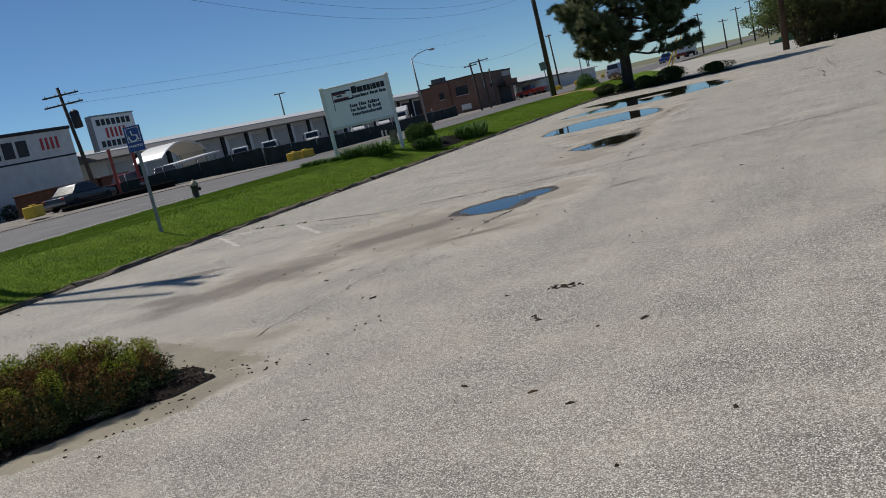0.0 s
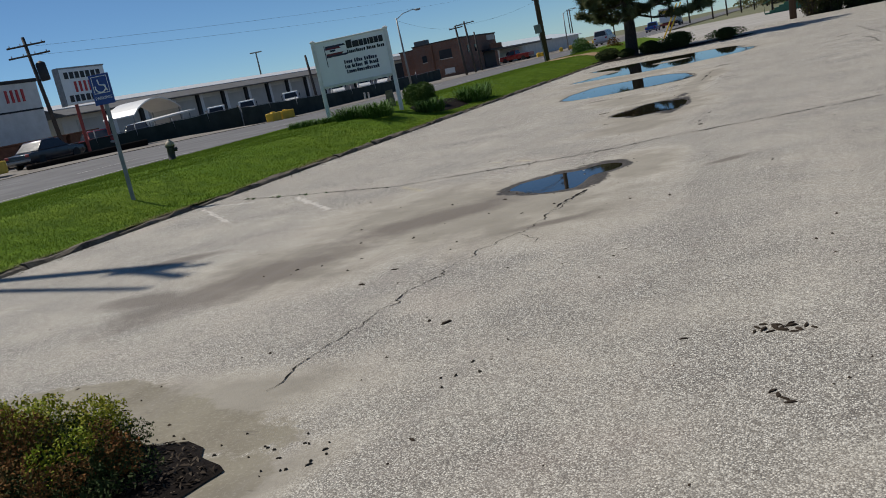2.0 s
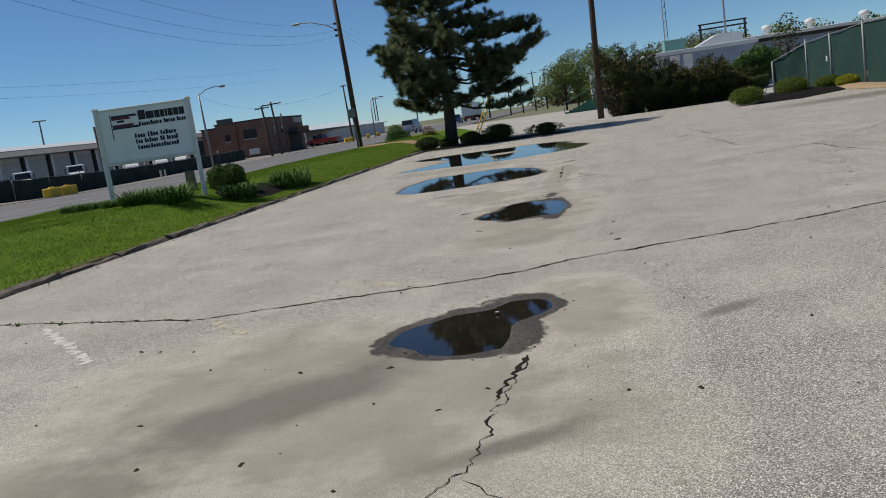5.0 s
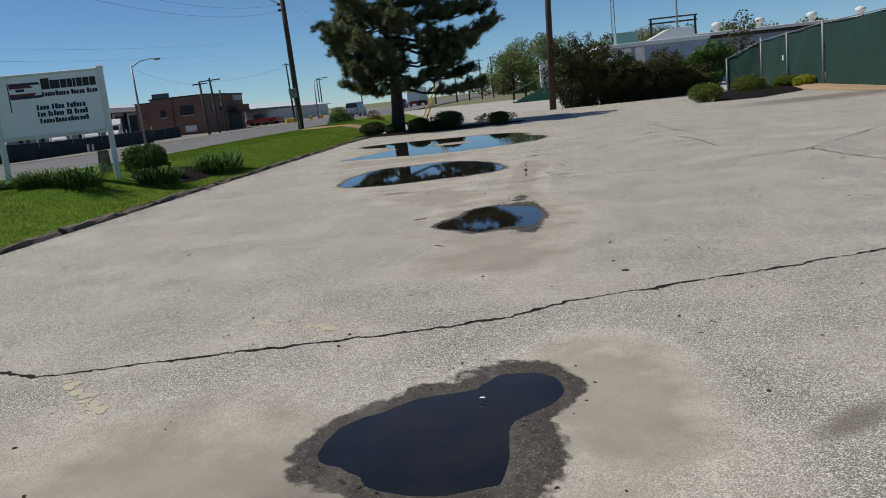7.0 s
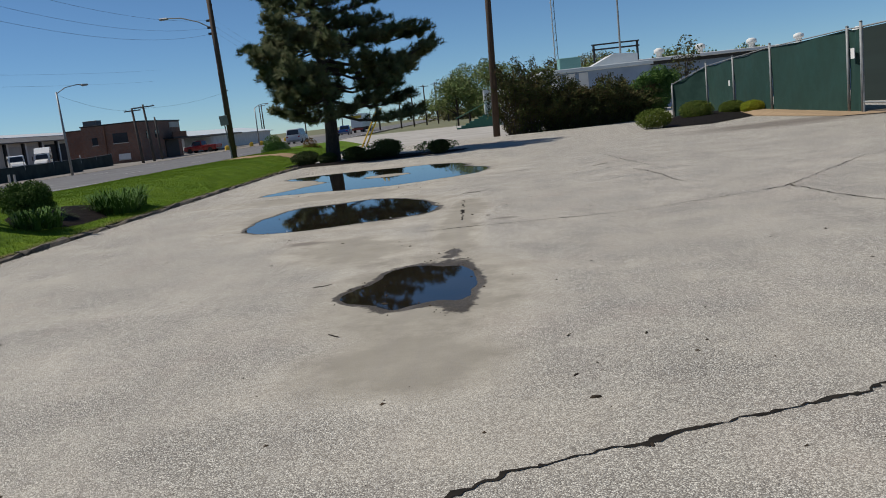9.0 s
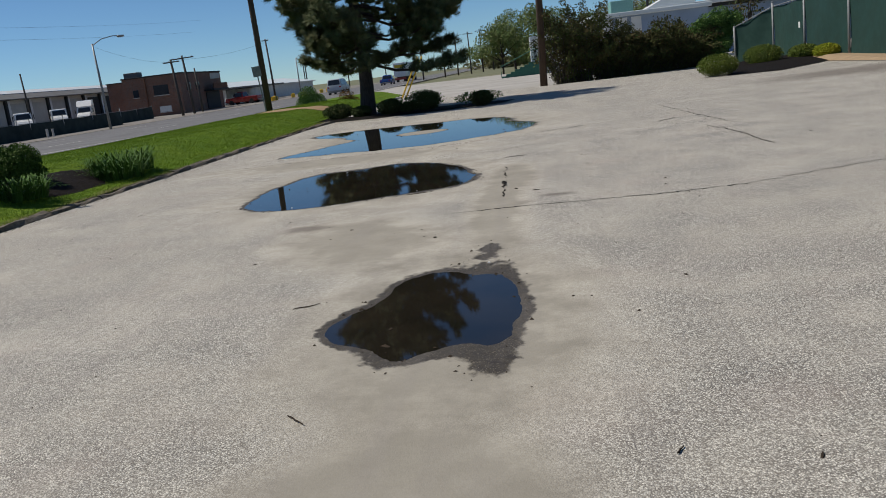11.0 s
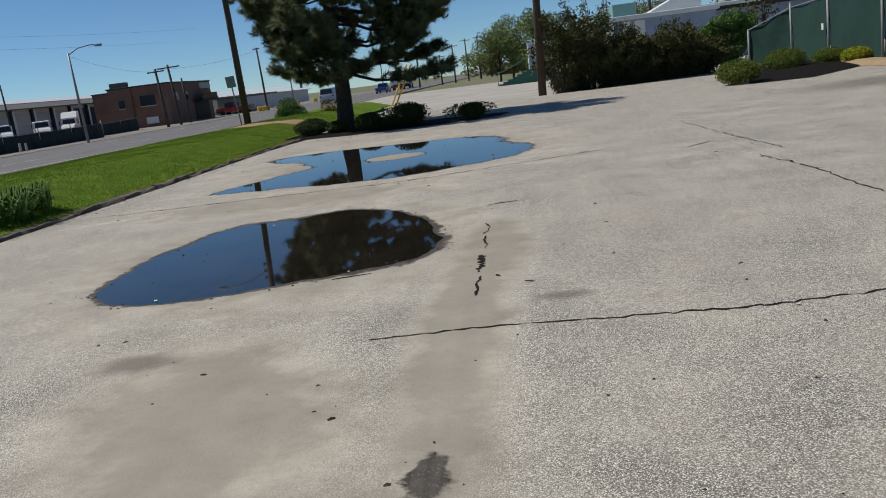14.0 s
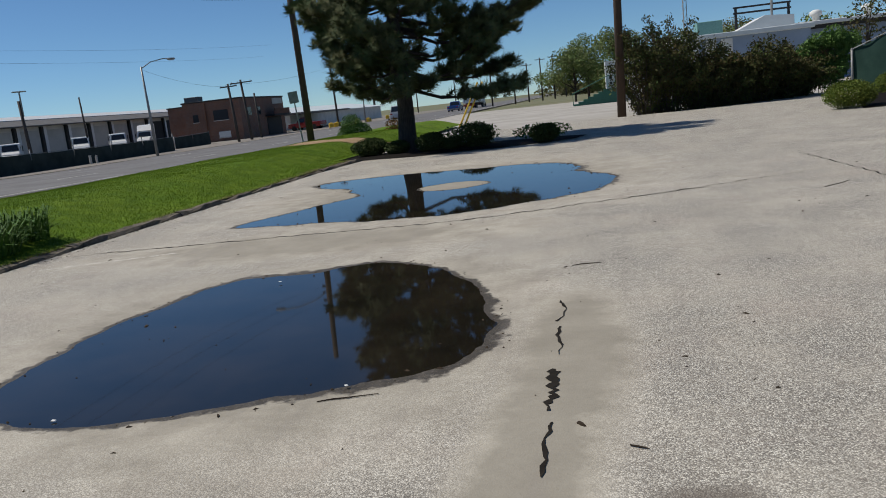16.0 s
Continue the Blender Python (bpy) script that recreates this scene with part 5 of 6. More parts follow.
for i, (x, yy, h) in enumerate(((-13.1, 200, 8.0), (-10.5, 204, 9.0), (-8.2, 212, 9.6), (-15.1, 190, 6.0), (-6.5, 240, 10.5), (-18.5, 180, 8.0), (-50, 215, 9), (-44, 235, 8), (-58, 245, 10), (-38, 260, 9))):
    wood_pole(pose(x, yy, -0.4, 0, 0, 10 * i), h, 0.17, label="distant dark utility pole on the horizon", arms=((h - 0.4, 2.2),), material="grey_pole_wood")

tp = wood_pole(pose(-48, 52.7, 0.2, 0, -4, 60), 8.9, 0.17, label="utility pole with two crossarms and a transformer can", arms=((8.3, 2.6), (7.6, 2.8)), material="grey_pole_wood")
part("transformer", lathe([(0.30, 5.7), (0.34, 5.8), (0.34, 6.9), (0.25, 7.0), (0.08, 7.1)], 14), "wire_black", tp, at=pose(0.45, -0.2, 0), smooth=True)
t = thing("floodlight_mast", "tall distant floodlight mast with a lamp ring", "light mast", pose(-150, 227, 0))
part("mast", Mesh().tube([(0, 0, 0), (0, 0, 16.6)], [0.35, 0.2], 8), "dull_steel", t)
part("lamp_ring", Mesh().box((0, 0, 16.6), (3.6, 0.5, 0.35), 45, 0.1), "dull_steel", t)


# ---------------------------------------------------------------- fences
def screen_fence(name, label, posts, height, screen, post_h, post_r, category="fence", group=""):
    """Posts along a line of (x, y, z) with cloth between and a top rail."""
    t = thing(name, label, category, None, group)
    rr = random.Random(len(posts))
    for (x, yy, z), h in zip(posts, post_h):
        part("post", Mesh().tube([(x, yy, z - 0.4), (x, yy, z + h)], post_r, 10).tube([(x, yy, z + h), (x, yy, z + h + 0.04)], [post_r * 1.25, post_r * 0.5], 10), "galvanised_steel", t, smooth=True)
    for (a_, b_), (h0, h1) in zip(zip(posts, posts[1:]), zip(height, height[1:])):
        n = 14
        d = Vector(b_) - Vector(a_)
        side = Vector((-d.y, d.x, 0)).normalized()
        verts, faces = [], []
        for i in range(n + 1):
            u = i / n
            p_ = Vector(a_) + d * u
            h = h0 + (h1 - h0) * u
            for j in range(5):
                q = j / 4
                wob = side * (0.03 * math.sin(u * 9 + j * 1.3) + rr.uniform(-0.008, 0.008)) - side * 0.05
                verts.append(p_ + wob + Vector((0, 0, -0.30 + (h + 0.30 - (0.04 * math.sin(u * math.pi) if j == 4 else 0)) * q)))
        faces = [(i * 5 + j, i * 5 + j + 1, i * 5 + j + 6, i * 5 + j + 5) for i in range(n) for j in range(4)]
        part("screen", Mesh().add(verts, faces), screen, t, smooth=True)
        part("rail", Mesh().tube([Vector(a_) + Vector((0, 0, h0 + 0.02)), Vector(b_) + Vector((0, 0, h1 + 0.02))], 0.022, 6), "galvanised_steel", t)
    return t


screen_fence("screen_fence", "green privacy screen on tall galvanised fence posts", ((12.3, 42.4, 0.30), (12.3, 43.4, 0.30), (12.3, 50.75, 0.26), (12.3, 55.85, 0.27), (12.3, 60.5, 0.26), (10.8, 62.0, 0.04)),
             (2.42, 2.46, 2.46, 2.32, 2.20, 1.66), "green_screen", (2.62, 2.55, 2.62, 2.42, 2.42, 1.7), 0.05)
tagged(part("notice_plate", Mesh().box((12.2, 42.8, 1.95), (0.02, 0.28, 0.34)), "litter_white"), "small white notice plate on the fence", "notice")
tagged(part("notice_plate", Mesh().box((12.2, 56.2, 1.45), (0.02, 0.22, 0.26)), "litter_white"), "small white notice plate on the fence", "notice")
gate = thing("fence_gate", "chain-link sliding gate with dark privacy slats", "gate")
part("frame", Mesh().tube([(12.25, 42.2, 0.0), (12.25, 42.2, 2.75), (12.25, 35.0, 2.75), (12.25, 35.0, 0.35), (12.25, 42.2, 0.35)], 0.03, 6, False), "galvanised_steel", gate)
slat = Mesh().box((0, 0, 1.55), (0.012, 0.10, 2.3)).data("slat", "dark_green_screen")
for k in range(56):
    ob = new("slat", slat)
    ob.parent = gate
    ob.matrix_basis = pose(12.27, 42.1 - k * 0.126, 0, 0, 0, 12)


ys = (62, 66, 70, 75, 80, 85, 90, 95.5)
screen_fence("yard_fence", "low dark green cloth-covered fence along the truck yard", tuple((-39.0, y_, zr(y_)) for y_ in ys), (1.5, 1.45, 1.4, 1.3, 1.25, 1.25, 1.25, 1.3), "dark_green_screen", (1.6,) * 8, 0.045)
ys = (47, 50, 53, 56, 59, 62)
screen_fence("yard_fence", "low fence with torn dark cloth by the road", tuple((-39.1 - (62 - y_) * 0.25, y_, zr(y_) + 0.2) for y_ in ys), (0.9, 1.0, 1.1, 1.2, 1.3, 1.4), "dark_green_screen", (1.5,) * 6, 0.04)
screen_fence("yard_fence", "dark cloth-covered fence beside the brick building", ((-42.0, 101.5, -0.4), (-42.0, 105.5, -0.4), (-42.0, 109.5, -0.3)), (1.3, 1.35, 1.35), "dark_green_screen", (1.4,) * 3, 0.045)


# ---------------------------------------------------------------- buildings
def slab(m, x0, x1, y0, y1, z0, z1, bevel=0.0):
    return m.box(((x0 + x1) / 2, (y0 + y1) / 2, (z0 + z1) / 2), (x1 - x0, y1 - y0, z1 - z0), 0, bevel)


wh = thing("warehouse", "long low cream warehouse with dock doors and grey roof", "building")
part("wall", slab(Mesh(), -80, -62, 66, 144, -0.4, 4.2), "wall_cream", wh)
part("roof", Mesh().prism([(-60.6, 3.75), (-60.6, 3.85), (-64.0, 4.95), (-80, 5.05), (-80, 3.75)], 65.5, 144.6), "roof_grey", wh)
part("ridge_cap", Mesh().prism([(-62.7, 4.54), (-62.7, 4.60), (-64.0, 5.04), (-64.3, 5.04), (-64.3, 4.96), (-64.0, 4.96)], 65.4, 144.7), "white_metal", wh, "bright white metal roof edge")
part("gable_board", Mesh().prism([(-60.5, 3.7), (-60.5, 3.95), (-64.0, 5.2), (-64.0, 4.9)], 144.62, 144.75), "white_metal", wh)
door = slab(Mesh(), -62.06, -61.94, -1.7, 1.7, -0.2, 3.3).data("dock_door", "door_cream")
pier = slab(Mesh(), -62.2, -61.7, -0.22, 0.22, -0.3, 3.7).data("dock_post", "dock_dark")
pilaster = slab(Mesh(), -62.2, -61.85, -0.35, 0.35, -0.3, 3.72).data("pilaster", "white_metal")
for k in range(16):
    for me, dy in ((door, 0.0), (pier, 2.25), (pilaster, 2.85)):
        ob = new(me.name, me)
        ob.parent = wh
        ob.matrix_basis = pose(0, 69.5 + k * 4.65 + dy, 0)
part("dock_door", slab(Mesh(), -62.08, -61.9, 133.5, 141.5, -0.2, 3.3), "dock_dark", wh, "wide dark open loading bay")

br = thing("brick_building", "two-storey brown brick office with flat roof", "building")
part("wall", slab(Mesh(), -49.5, -42, 119, 133.6, -0.5, 4.62), "red_brick", br)
part("wing_wall", slab(Mesh(), -52.5, -49.5, 121, 133, -0.5, 4.3), "red_brick", br)
part("parapet", slab(Mesh(), -49.6, -41.9, 118.9, 133.7, 4.62, 4.78, 0.02), "dock_dark", br)
part("wing_parapet", slab(Mesh(), -52.6, -49.6, 120.9, 133.1, 4.3, 4.44, 0.02), "dock_dark", br)
part("roof_box", slab(Mesh(), -49.4, -47.6, 119.6, 121.0, 4.78, 5.4, 0.03), "roof_grey", br)
for x, z0, z1, ww in ((-44.6, 2.3, 3.5, 1.9), (-44.4, 0.2, 0.9, 1.5), (-47.9, 2.3, 3.2, 0.7)):
    wf = part("window", slab(Mesh(), x - ww / 2, x + ww / 2, 118.93, 119.05, z0, z1), "window_dark" if z0 > 1 else "litter_white", br)
    part("window_frame", slab(Mesh(), x - ww / 2 - 0.06, x + ww / 2 + 0.06, 118.9, 118.96, z0 - 0.1, z0 - 0.02), "wall_cream", wf)
part("downpipe", Mesh().tube([(-46.5, 118.85, -0.3), (-46.5, 118.85, 4.5)], 0.09, 8), "rust_brown", br)
for y_ in (121.5, 124.5):
    part("window", slab(Mesh(), -42.05, -41.93, y_ - 0.6, y_ + 0.6, 2.5, 3.5), "window_dark", br)
part("doorway", slab(Mesh(), -42.05, -41.9, 127.0, 132.0, -0.2, 2.1), "dock_dark", br)
part("porch", slab(Mesh(), -42.0, -40.6, 126.6, 132.4, 2.15, 2.4, 0.03), "dock_dark", br)
part("balcony_rail", slab(Mesh(), -40.75, -40.65, 126.8, 132.2, 2.4, 3.1), "rust_brown", br)
part("notice_board", slab(Mesh(), -41.98, -41.9, 129.5, 133.0, 3.75, 4.5), "door_cream", br)

sh = thing("far_shed", "long low white shed with pale gabled roof", "building")
part("wall", slab(Mesh(), -62, -48, 152, 212, -0.5, 2.3), "block_white", sh)
part("roof", Mesh().prism([(-47.3, 2.2), (-47.3, 2.35), (-55, 3.6), (-62.7, 2.35), (-62.7, 2.2)], 151.5, 212.5), "pale_roof", sh)
part("canopy_roof", slab(Mesh(), -48, -42, 140, 166, 2.1, 2.35), "roof_grey", sh)

hall = thing("tall_hall", "white and shaded painted industrial hall with dark lettering bars", "building")
part("wall", slab(Mesh(), -85, -60, 18, 62.7, -0.2, 7.1), "block_white", hall)
part("roof_trim", slab(Mesh(), -85.1, -59.9, 17.9, 62.8, 7.1, 7.4, 0.03), "dock_dark", hall)
part("stripe", slab(Mesh(), -60.0, -59.96, 18, 62.7, 4.7, 4.85), "dock_dark", hall)
for k in range(10):
    part("lettering_bar", slab(Mesh(), -60.0, -59.95, 43.9 + k * 1.42, 44.98 + k * 1.42, 5.25, 6.65), "sign_black", hall)
for k in range(4):
    part("logo_bar", slab(Mesh(), -60.0, -59.95, 59.2 + k * 0.55, 59.45 + k * 0.55, 5.55, 6.6), "sign_red", hall)
for k in range(12):
    y_ = 40 + k * 1.9
    shrub("wall_shrub", "round dark clipped shrub along the hall wall", pose(-58.8, y_, 0.35), ((0, 0, 0.6, 0.75, 0.75, 0.65),), 500, 0.10, "juniper_leaf", 400 + k, 3, group="clipped shrubs along the hall")

ps = thing("pylon_sign", "white box sign with red bars on two red posts", "sign", None)
part("box", slab(Mesh(), -42.3, -41.9, 48.3, 52.2, 3.65, 5.95, 0.03), "sign_white", ps)
part("frame", slab(Mesh(), -42.32, -41.88, 48.2, 48.3, 3.6, 6.0).box((-42.1, 50.25, 5.99), (0.44, 4.0, 0.09)), "dull_steel", ps)
for y_ in (49.2, 51.3):
    part("post", Mesh().tube([(-42.1, y_, 0.1), (-42.1, y_, 3.65)], 0.11, 10), "red_post", ps, "rusty red steel post")
for k in range(7):
    part("lettering_bar", slab(Mesh(), -41.9, -41.88, 48.65 + k * 0.46, 48.98 + k * 0.46, 5.30, 5.72), "sign_black", ps)
    part("lettering_bar", slab(Mesh(), -41.9, -41.88, 48.65 + k * 0.46, 48.98 + k * 0.46, 3.82, 4.24), "sign_black", ps)
for k in range(5):
    part("logo_bar", slab(Mesh(), -41.9, -41.88, 49.3 + k * 0.40, 49.5 + k * 0.40, 4.42, 5.10), "sign_red", ps)
tagged(part("retaining_kerb", slab(Mesh(), -37.4, -36.9, 40.0, 49.0, 0.0, 0.62, 0.05), "mulch_soil"), "low dark planter wall before the pylon sign", "low wall", kind="structure")

ct = thing("canopy_tent", "white arched metal canopy in the truck yard", "canopy")
prof = [(62.5 + 6.0 * i / 10, 2.55 + 1.15 * math.sin(math.pi * i / 10) ** 0.8) for i in range(11)]
part("roof", Mesh().prism(prof + [(yy, z - 0.12) for yy, z in reversed(prof)], -53.5, -50, "x"), "white_metal", ct)
for x in (-50.2, -53.3):
    for y_ in (62.6, 68.4):
        part("post", Mesh().tube([(x, y_, -0.2), (x, y_, 2.6)], 0.06, 6), "galvanised_steel", ct)
part("side_sheet", slab(Mesh(), -53.5, -50, 68.42, 68.5, 1.0, 2.6), "wall_cream", ct)
cl = thing("canopy_tent", "low white sheet roof in the truck yard", "canopy")
part("roof", Mesh().prism([(60, 1.65), (66, 1.95), (66, 2.07), (60, 1.77)], -49.0, -46.5, "x"), "white_metal", cl)
for y_ in (60.5, 63, 65.5):
    part("post", Mesh().tube([(-46.8, y_, -0.2), (-46.8, y_, 1.8)], 0.05, 6), "galvanised_steel", cl)
for k in range(3):
    t = thing("scrap_bin", "long rust-brown open steel bin in the yard", "steel bin", pose(-53.0, 51.8 + k * 3.4, 0.25), "rusty steel bins")
    part("body", slab(Mesh(), -1.1, 1.1, -1.5, 1.5, 0.1, 1.7, 0.05), "rust_brown", t)
    part("rim", slab(Mesh(), -1.18, 1.18, -1.58, 1.58, 1.7, 1.82, 0.03), "rust_brown", t)

lb = thing("long_building", "long low building with white roof edge and round vents", "building")
part("wall", slab(Mesh(), 13.0, 70, 95, 112, -0.4, 4.25), "blue_grey_wall", lb)
part("roof", slab(Mesh(), 12.4, 70.6, 94.2, 112.8, 4.25, 4.55, 0.04), "white_metal", lb)
# Dark strip under the roof edge stands in for the eave's shade.
part("eave_shade", slab(Mesh(), 12.6, 70.4, 94.5, 94.95, 3.95, 4.25), "dock_dark", lb)
for x in (17.9, 21.8, 26.6, 31.0, 36.5):
    part("vent", lathe([(0.28, 4.5), (0.28, 5.0), (0.48, 5.05), (0.48, 5.35), (0.2, 5.5)], 12), "block_white", lb, at=pose(x, 96.5, 0), smooth=True)
tr = thing("site_trailer", "pale blue metal building with white panels and low roof", "building")
part("wall", slab(Mesh(), 5.4, 13.5, 80, 90, -0.3, 3.55), "blue_grey_wall", tr)
part("roof", slab(Mesh(), 5.1, 13.7, 79.7, 90.2, 3.55, 3.85, 0.03), "pale_roof", tr)
for x in (6.3, 7.4, 8.4):
    part("panel", slab(Mesh(), x - 0.35, x + 0.35, 79.93, 79.99, 2.1, 3.45), "block_white", tr)
part("roof_hood", Mesh().prism([(9.2, 3.85), (13.0, 3.85), (13.0, 4.6), (11.2, 4.75)], 82, 86), "white_metal", tr)
part("roof_unit", slab(Mesh(), 7.1, 8.8, 84, 86, 3.85, 4.9, 0.03), "teal_panel", tr)
gn = thing("pipe_gantry", "dark steel pipe gantry above the roofs", "gantry")
for x in (12.3, 16.6):
    part("leg", Mesh().tube([(x, 100, 4.4), (x, 100, 6.6)], 0.12, 6), "wire_black", gn)
part("beam", slab(Mesh(), 12.1, 16.8, 99.9, 100.1, 6.1, 6.25).box((14.45, 100, 6.65), (4.7, 0.2, 0.14)), "wire_black", gn)
tw = thing("radio_mast", "thin tall lattice radio mast far away", "mast")
for i in range(3):
    a = 2 * math.pi * i / 3
    part("leg", Mesh().tube([(19 + 0.5 * math.cos(a), 200 + 0.5 * math.sin(a), 0), (19 + 0.3 * math.cos(a), 200 + 0.3 * math.sin(a), 45)], 0.07, 4), "dull_steel", tw)
for k in range(30):
    z = 1.5 * k
    part("brace", Mesh().tube([(18.5, 200, z), (19.4, 200, z + 1.5)], 0.04, 4), "dull_steel", tw)
fp = thing("steel_pole", "thin tall grey steel pole behind the hedge", "pole")
part("shaft", Mesh().tube([(12.2, 85, 0), (12.25, 85, 13)], [0.10, 0.06], 8), "dull_steel", fp)
bw = thing("block_screen_hut", "white pierced block hut above green steps", "hut")
part("wall", slab(Mesh(), 0.9, 4.2, 95, 98, -0.3, 3.3), "block_white", bw)
hole = slab(Mesh(), -0.11, 0.11, -0.02, 0.02, -0.11, 0.11).data("opening", "dock_dark")
for i in range(4):
    for j in range(4):
        ob = new("opening", hole)
        ob.parent = bw
        ob.matrix_basis = pose(1.3 + i * 0.42, 94.99, 1.5 + j * 0.45)
st = thing("steps", "green painted steps with a handrail beside the hut", "steps")
for k in range(7):
    part("step", slab(Mesh(), -1.9 + k * 0.42, 2.2, 93.4, 94.9, -0.1 + k * 0.165, 0.065 + k * 0.165), "stair_green", st)
part("handrail", Mesh().tube([(-1.9, 93.4, 0.0), (-1.9, 93.4, 0.95), (1.0, 93.4, 2.1), (2.2, 93.4, 2.1)], 0.04, 6), "stair_green", st)


# ---------------------------------------------------------------- vehicles
def wheel(parent, x, y_, r, w_):
    t_ = part("wheel", lathe([(r * 0.55, -w_ / 2), (r * 0.95, -w_ / 2), (r, -w_ * 0.35), (r, w_ * 0.35), (r * 0.95, w_ / 2), (r * 0.55, w_ / 2)], 16), "tyre_rubber", parent, at=pose(x, y_, r, 0, 90, 0))
    part("rim", lathe([(r * 0.2, -w_ * 0.46), (r * 0.56, -w_ * 0.40), (r * 0.56, w_ * 0.40), (r * 0.2, w_ * 0.46)], 12), "wheel_steel", t_)


def car(at, paint, label, length=4.6, width=1.8, height=1.45, kind_="sedan", group="parked cars"):
    """A car along its own y axis, front at +y."""
    t = thing("car", label, "car", at, group)
    h, l, w_ = height, length / 2, width / 2
    belt, sill = h * 0.60, h * 0.17
    if kind_ == "sedan":
        low = [(-l, sill + 0.12), (-l, belt * 0.92), (-l * 0.62, belt), (l * 0.40, belt), (l * 0.95, belt * 0.80), (l, sill + 0.15), (l * 0.9, sill), (-l * 0.9, sill)]
        top = [(-l * 0.66, belt), (-l * 0.36, h * 0.98), (l * 0.06, h), (l * 0.44, belt)]
    elif kind_ == "van":
        low = [(-l, sill + 0.1), (-l, belt), (l * 0.62, belt), (l * 0.95, belt * 0.82), (l, sill + 0.15), (l * 0.9, sill), (-l * 0.9, sill)]
        top = [(-l * 0.99, belt), (-l * 0.93, h * 0.98), (l * 0.30, h), (l * 0.62, belt)]
    else:
        low = [(-l, sill + 0.18), (-l, belt), (l * 0.42, belt), (l * 0.95, belt * 0.92), (l, sill + 0.2), (l * 0.9, sill + 0.05), (-l * 0.9, sill + 0.05)]
        top = [(-l * 0.12, belt), (-l * 0.06, h * 0.98), (l * 0.22, h), (l * 0.46, belt)]
    bm = bmesh.new()

    def shell(outline, half, top_half):
        zmax = max(z for _, z in outline)
        zmin = min(z for _, z in outline)
        rows = []
        for s in (-1, 1):
            rows.append([bm.verts.new((s * (half + (top_half - half) * (z - zmin) / (zmax - zmin)), yy, z)) for yy, z in outline])
        n = len(outline)
        bm.faces.new(rows[0])
        bm.faces.new(list(reversed(rows[1])))
        for i in range(n):
            bm.faces.new((rows[0][i], rows[1][i], rows[1][(i + 1) % n], rows[0][(i + 1) % n]))

    shell(low, w_ * 0.97, w_)
    shell(top, w_ * 0.93, w_ * 0.76)
    bmesh.ops.recalc_face_normals(bm, faces=bm.faces[:])
    bmesh.ops.bevel(bm, geom=bm.edges[:], offset=0.05, segments=2, affect="EDGES", profile=0.6)
    me = bpy.data.meshes.new("body")
    bm.to_mesh(me)
    bm.free()
    me.materials.append(MATS[paint])
    me.polygons.foreach_set("use_smooth", [True] * len(me.polygons))
    ob = new("body", me)
    ob.parent = t
    y0, y1 = top[0][0], top[-1][0]
    zc, zt = belt + 0.04, h * 0.93
    for s in (-1, 1):
        a_, b_ = y0 + (top[1][0] - y0) * 0.55 + 0.10, y1 - (y1 - top[2][0]) * 0.55 - 0.06
        part("side_window", Mesh().add([(s * w_ * 0.945, y0 + 0.22, zc), (s * w_ * 0.945, y1 - 0.22, zc), (s * w_ * 0.80, b_ - 0.05, zt), (s * w_ * 0.80, a_, zt)], [(0, 1, 2, 3)]), "window_dark", t)
        for y_ in (-l * 0.62, l * 0.62):
            wheel(t, s * w_ * 0.88, y_, 0.32 if kind_ == "sedan" else 0.38, 0.22)
        part("rear_light", Mesh().box((s * w_ * 0.78, -l + 0.01, belt * 0.84), (0.26, 0.06, 0.16), 0, 0.02), "lamp_red", t)
        part("headlight", Mesh().box((s * w_ * 0.72, l * 0.965, belt * 0.70), (0.34, 0.10, 0.14), 0, 0.03), "glass_lens", t)
    for (ya, za), (yb, zb), o in ((top[0], top[1], -0.02), (top[3], top[2], 0.02)):
        part("windscreen", Mesh().add([(-w_ * 0.80, ya + (yb - ya) * 0.10 + o, za + (zb - za) * 0.10), (w_ * 0.80, ya + (yb - ya) * 0.10 + o, za + (zb - za) * 0.10), (w_ * 0.70, ya + (yb - ya) * 0.88 + o, za + (zb - za) * 0.88), (-w_ * 0.70, ya + (yb - ya) * 0.88 + o, za + (zb - za) * 0.88)], [(0, 1, 2, 3)]), "window_dark", t)
    part("bumper", Mesh().box((0, -l + 0.03, sill + 0.22), (width * 0.96, 0.14, 0.18), 0, 0.05), "dull_steel", t)
    part("bumper", Mesh().box((0, l - 0.02, sill + 0.20), (width * 0.94, 0.14, 0.18), 0, 0.05), "dull_steel", t)
    return t


